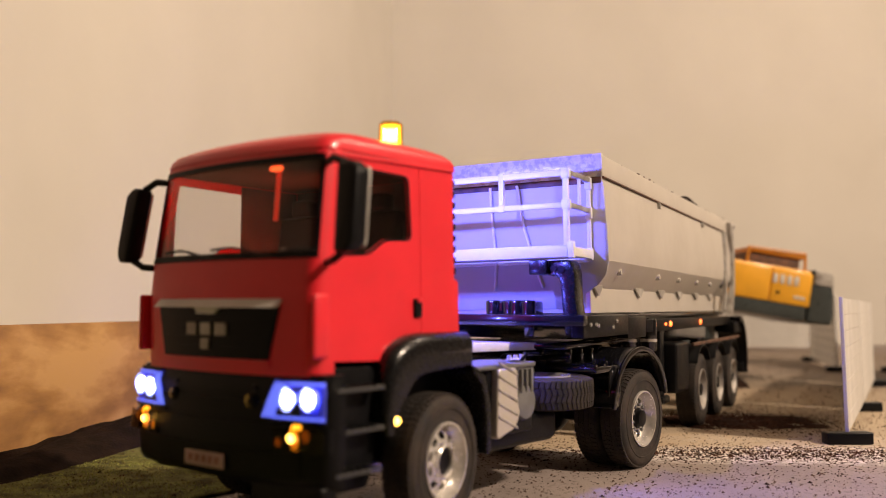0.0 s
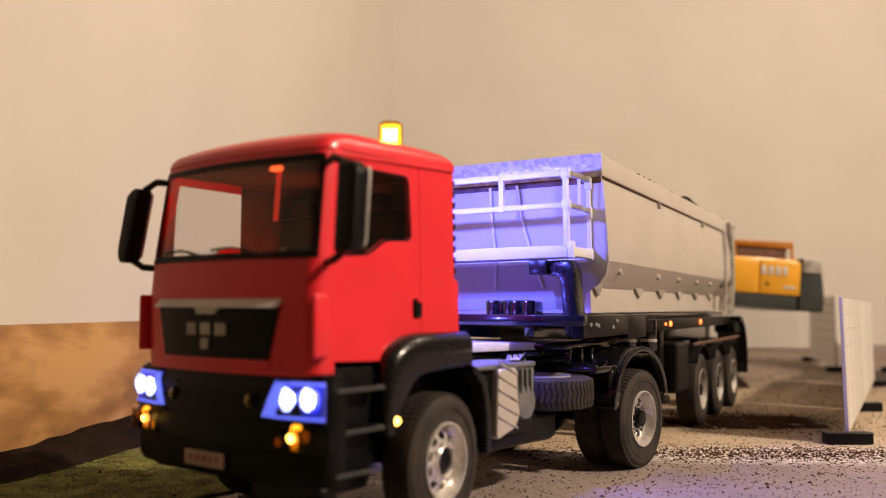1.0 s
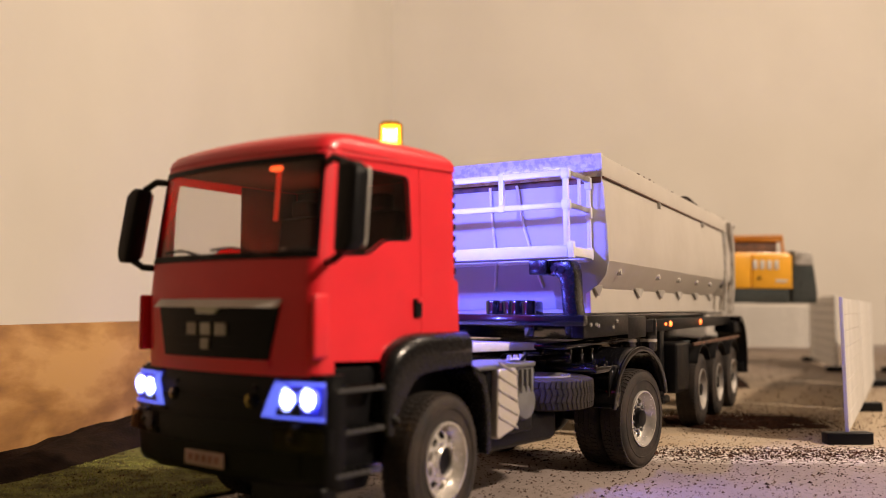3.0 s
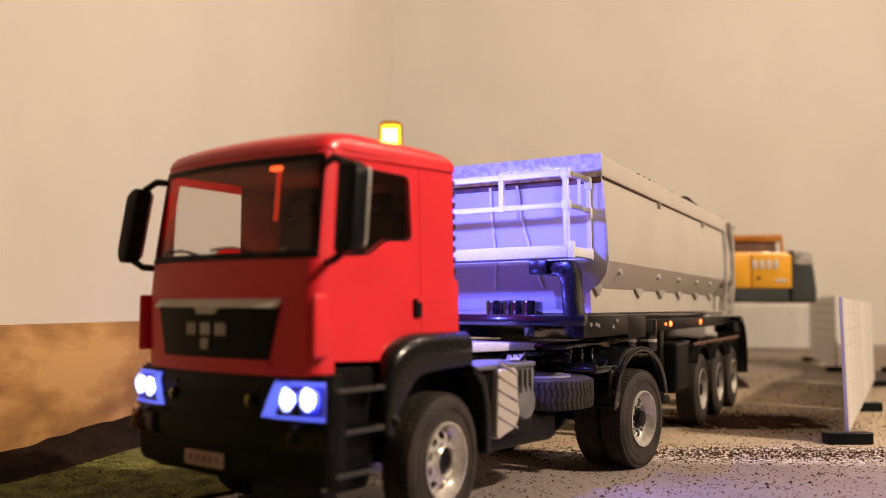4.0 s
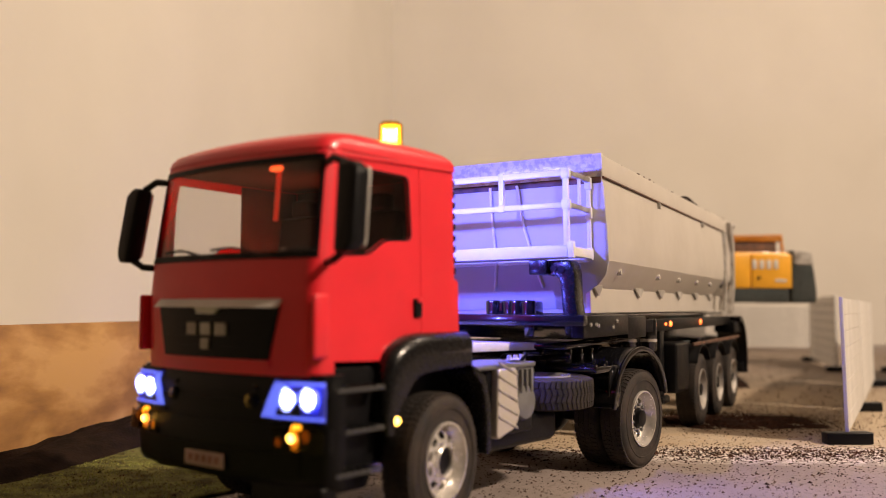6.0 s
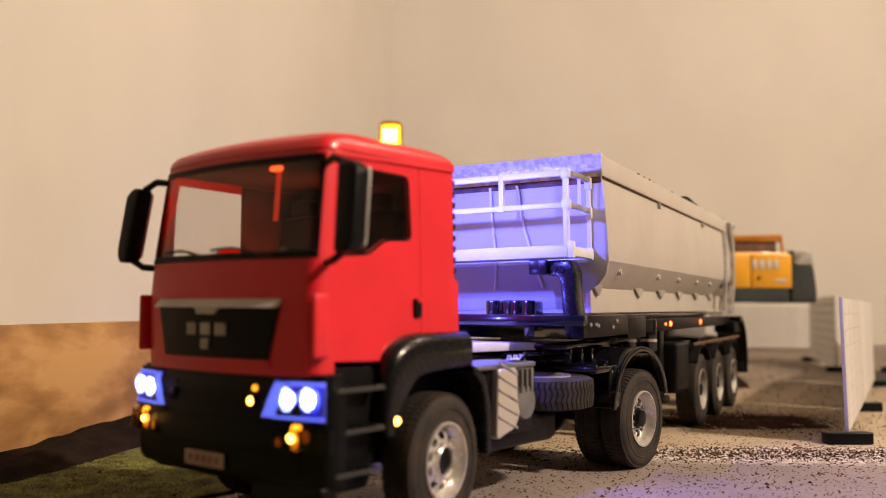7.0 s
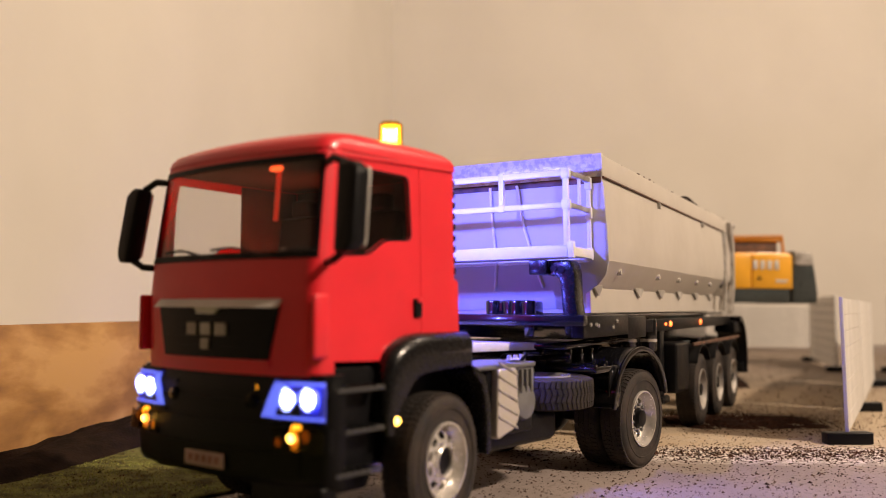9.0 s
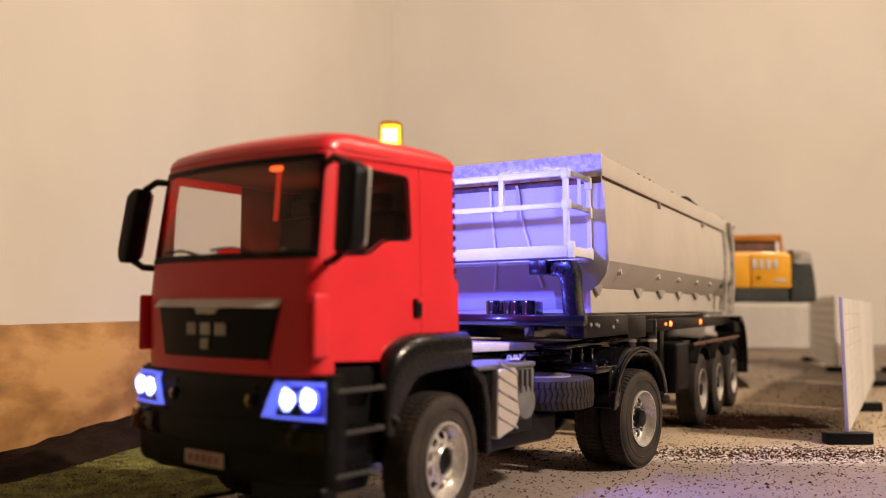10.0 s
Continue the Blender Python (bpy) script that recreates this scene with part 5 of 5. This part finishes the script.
part("tailgate", prism([(-78, 256), (78, 256), (80, 190), (66, 140), (-66, 140), (-80, 190)], "y", REAR - 2, REAR + 6, 1.5), SILVER, body)
for pts in ([(-20, 238), (-18, 205), (-15, 174), (-16, 162), (-17, 149)], [(5, 238), (10, 205), (19, 174), (22, 163), (27, 151)]):
    part("air_hose", tube([(x, FRONT - 3.0, z) for x, z in pts], 1.3, 8), BRIGHT, body, "thin pale hose")
# load of dark soil showing over the rim
part("load", prism(rounded([(230, 240), (285, 262), (340, 269), (385, 266), (440, 262), (500, 240)], 14, 4), "x", 10, 72, 6, 3), SOIL, TRAILER, "heap of dark soil in the body")
# soil specks on the rim
rnd = random.Random(21)
for i in range(26):
    y = rnd.uniform(20, 560)
    part("soil_speck", ball((rnd.uniform(76.5, 79), y, 259.0), rnd.uniform(0.5, 1.3), None, 6, (1, 1.5, 0.7)), CRUMB, body)

for i in range(40):
    part("soil_speck", ball((rnd.uniform(-60, 77), FRONT + rnd.uniform(-1, 2), 259.4), rnd.uniform(0.3, 0.8), None, 6, (1.6, 1, 0.6)), CRUMB, body)
# front platform with rails
plat = part("platform_rail", box(-76, 66, -88, -84, 172.2, 181.8, 0.9), WHITE, TRAILER, "white platform edge")
part("platform_rail", box(66.5, 71.5, -89, -83, 171.5, 184.6, 1.0), WHITE, plat)
part("platform_rail", box(67, 71, -83, -35, 173, 180.5, 0.8), WHITE, plat)
part("deck", box(-74, 66.5, -84, -44, 173.5, 176, 0.5), BRIGHT, plat, "pale platform deck")
part("deck_edge", box(-74, 66, -36.5, -34.6, 170.6, 173.4, 0.4), BRIGHT, plat)
for z, hz in ((212.7, 2.3), (237.7, 2.5)):
    part("handrail", box(-76, 64, -87.5, -84.0, z - hz, z + hz, 0.9), WHITE, plat, "white handrail")
    part("handrail", box(66.5, 69.5, -84, -37, z - 2.2, z + 2.2, 0.8), DULL, plat, "pale side handrail")
for x in (65.5, 12, -76):
    part("handrail_post", box(x - 2.3, x + 2.3, -87.8, -83.8, 178 if x > 60 or x < -60 else 212, 241, 0.9), WHITE, plat, "white post")
for z in (233.5, 209.0):
    part("rail_sleeve", box(62.3, 69.2, -88.4, -83.2, z, z + 8, 1.0), WHITE, plat)
part("rail_sleeve", box(9.2, 14.8, -88.2, -83.6, 209.8, 215.6, 0.9), WHITE, plat)
part("handrail_post", box(66.2, 69.8, -38.5, -35.2, 173, 241, 0.9), WHITE, plat, "white post")
for z in (230, 206, 172):
    part("rail_sleeve", box(65.2, 70.8, -39.5, -34.6, z, z + 10, 1.0), WHITE, plat)
part("handrail_post", box(66.8, 69.2, -62, -59.5, 213, 236, 0.5), WHITE, plat, "thin white post")
# the body and its platform lean a little to the right of the trailer
LEAN = Matrix.Translation((0.08, 0, 0.1916)) @ Matrix.Rotation(radians(-1.1), 4, "Y") @ Matrix.Translation((-0.08, 0, -0.19))
body.matrix_basis = LEAN
plat.matrix_basis = LEAN
# black bracket that carries the platform
br = part("platform_bracket", prism(rounded([(46, 171.8), (66, 171.8), (69.5, 162), (70, 142), (74.5, 112), (62, 112), (59, 142), (57.5, 158), (46, 161)], 3, 3), "y", -80, -60, 1.2), SATIN, TRAILER, "black bracket under the platform")
part("platform_bracket", box(34, 49, -86, -62, 160.5, 171.8, 1.2), SATIN, br)
part("bolt", lathe([(-85.5, 0), (-85.5, 3.2), (-83.5, 3.2), (-83.5, 0)], "y", (41, 0, 166), 6), BLACK, br)
for x, z in ((53, 165.5), (59, 164.5)):
    part("bolt", lathe([(-81.6, 0), (-81.6, 2.6), (-79.6, 2.8), (-79.6, 0)], "y", (x, 0, z), 12), BLACK, br)
# chassis
for s in (1, -1):
    part("chassis_rail", prism(rounded([(-100, 112), (95, 104), (110, 92), (590, 92), (590, 110), (130, 114), (95, 129), (-100, 129)], 2, 2), "x", s * 36, s * 44, 0.6), GLOSS, TRAILER, "black chassis rail")
    fp = part("side_plate", box(*sorted((s * 72, s * 82)), -96, 30, 112, 129, 1.2), BLACK, TRAILER, "black side plate with bolts")
    for y in (-80, -66, -60, -20, -8):
        part("bolt", lathe([(0, 0), (0, 1.7), (1.4, 1.6), (1.6, 0)], "x", (0, 0, 0), 6), CHROME, fp).matrix_basis = pose(s * 0.0818, y * MM, (118 + (y % 7)) * MM, 0, 0 if s > 0 else 180, 0)
    part("side_plate", box(*sorted((s * 70, s * 81)), 32, 96, 108, 127, 1.5), BLACK, TRAILER)
    part("sub_rail", box(*sorted((s * 44, s * 74)), -60, 560, 126.5, 129.2, 0.4), GLOSS, TRAILER, "black sub frame edge")
    ml = part("side_rail", box(*sorted((s * 76, s * 80)), 100, 580, 112, 124, 0.8), BLACK, TRAILER, "black side rail with marker lamps")
    for y in (178, 200, 362):
        part("marker_lamp", ball((s * 80.6, y, 118.6), 3.2 if y != 178 else 1.8, None, 12, (0.5, 1.1, 0.9)), LED_MARK, ml, "lit orange marker lamp")
    # landing leg
    leg = part("landing_leg", box(*sorted((s * 62, s * 76)), 172, 190, 45, 112, 1.5), BLACK, TRAILER, "black landing leg")
    part("leg_foot", box(*sorted((s * 58, s * 80)), 166, 196, 38, 45, 1.5), BLACK, leg)
    for x in (58, 74):
        part("air_tank", lathe([(92, 0), (93, 7), (95, 8), (122, 8), (124, 7), (125, 0)], "z", (s * x, 118 + (x - 58) * 0.9, 0), 20), GLOSS, TRAILER, "black air tank")
        part("air_tank_band", lathe([(102, 8.3), (105, 8.3)], "z", (s * x, 118 + (x - 58) * 0.9, 0), 20), CHROME, TRAILER)
part("coupling_plate", box(-60, 60, -70, 120, 102, 106, 1.2), GLOSS, TRAILER)
part("front_beam", box(-84, 84, -102, -92, 121, 129.5, 1.2), GLOSS, TRAILER, "black front beam")
part("coupling_pin", lathe([(92, 0), (92, 4), (103, 4)], "z", (0, 0, 0), 14), GREY, TRAILER)
ram = part("ram_mount", box(-4, 34, -78, -52, 128, 140, 2, 3), GLOSS, TRAILER, "black ram mount")
for x in (0, 14, 20, 30):
    part("ram_ring", lathe([(128, 6), (139, 6.4), (140.5, 5.5), (140.5, 0)], "z", (x, -76, 0), 14), GLOSS, ram)
# running gear
tw = dish_wheel(TRAILER, 66, 90, DULL, DUSTY, 62)
tw.matrix_basis = pose(0, 0.321, R * MM)
for y in (321, 432, 543):
    for s in (1, -1):
        if not (y == 321 and s == 1):
            again(tw, pose(0, y * MM, R * MM, y * 0.1, 0, 0 if s > 0 else 180))
    part("axle", rod((-68, y, R), (68, y, R), 5, 14), BLACK, TRAILER)
    part("axle_hanger", box(38, 50, y - 40, y - 18, 50, 94, 2), BLACK, TRAILER)
    for s in (1, -1):
        part("trailer_mudguard", prism(arc(y, 43, 50.5, 38, 142, 14) + arc(y, 43, 48.8, 142, 38, 14), "x", s * 64, s * 92, 0.5), BLACK, TRAILER, "black dusty mudguard")
for s in (1, -1):
    part("mudguard_bar", box(*sorted((s * 88.5, s * 91.5)), 268, 590, 93.0, 97.0, 0.8), RUST, TRAILER, "brown dusty mudguard bar")
for s in (1, -1):
    part("storage_box", box(*sorted((s * 56, s * 86)), 204, 266, 46, 98, 3, 3), BLACK, TRAILER, "black storage box")
# rear mudflaps and under-run bar
for s in (1, -1):
    part("rear_mudguard", prism(arc(600, 62, 62, -22, 100, 16) + arc(600, 62, 54, 100, -22, 16), "x", s * 52, s * 93, 1.0), BLACK, TRAILER, "black rear mudguard")
    part("rear_bracket", box(*sorted((s * 60, s * 88)), 570, 640, 100, 116, 2), BLACK, TRAILER)
part("underrun_bar", box(-88, 88, 646, 654, 40, 54, 2), BLACK, TRAILER, "black under-run bar")


# ---- movement ----
def motions():
    def rock(deg):
        return ROCK @ pose(0, 0, 0, 0, deg, 0)
    walk(EXCAVATOR, [(0.0, rock(9.2)), (0.4, rock(9.0)), (0.55, rock(8.4)), (0.7, rock(6.4)), (0.9, rock(4.6)), (1.0, rock(4.0)), (1.2, rock(2.2)), (1.5, rock(0.9)),
                     (2.0, rock(-0.1)), (2.5, rock(0.4)), (4.0, rock(0.1)), (7.5, rock(0.15)), (8.0, rock(0.4)), (9.0, rock(0.4)), (9.5, rock(-0.1)), (10.0, rock(-0.1))])
    # flashing bulbs: each turns its lit face forward while it is on
    spans = {"indicator": [(0.0, 0.35), (0.87, 1.55), (1.99, 2.75), (3.22, 3.85), (4.37, 5.02), (5.46, 6.15), (6.62, 7.35), (7.76, 8.45), (8.96, 9.78)],
             "strobe": [(1.87, 1.94), (2.18, 2.22), (4.97, 5.04), (6.97, 7.04), (7.57, 7.64), (7.87, 7.94), (9.07, 9.14)],
             "far strobe": [(0.07, 0.14), (0.77, 0.84), (7.37, 7.44), (7.97, 8.04), (8.67, 8.74)]}
    plans = {}
    for name, pairs in spans.items():
        rows = [] if pairs[0][0] == 0.0 else [(0.0, 0)]
        for on, off in pairs:
            if on > 0:
                rows.append((on - 0.05, 0))
            rows += [(on, 1), (off, 1), (off + 0.05, 0)]
        plans[name] = rows + [(10.0, 0)]
    for bulb, rest, plan_name in BULBS:
        rows, was = [], None
        for t, on in plans[plan_name]:
            if was is not None and on != was:
                t0 = rows[-1][0]
                for k in (1, 2):
                    a = 180.0 * k / 3 if on == 0 else 180.0 - 180.0 * k / 3
                    rows.append((t0 + (t - t0) * k / 3, rest @ pose(0, 0, 0, 0, 0, a)))
            rows.append((t, rest @ pose(0, 0, 0, 0, 0, 0 if on else 180)))
            was = on
        walk(bulb, rows)
    # the beacon turns twice a second
    walk(SPINNER, [(i / 10, SPIN_AT @ pose(0, 0, 0, 0, 0, 38 + 72 * i)) for i in range(101)])


motions()
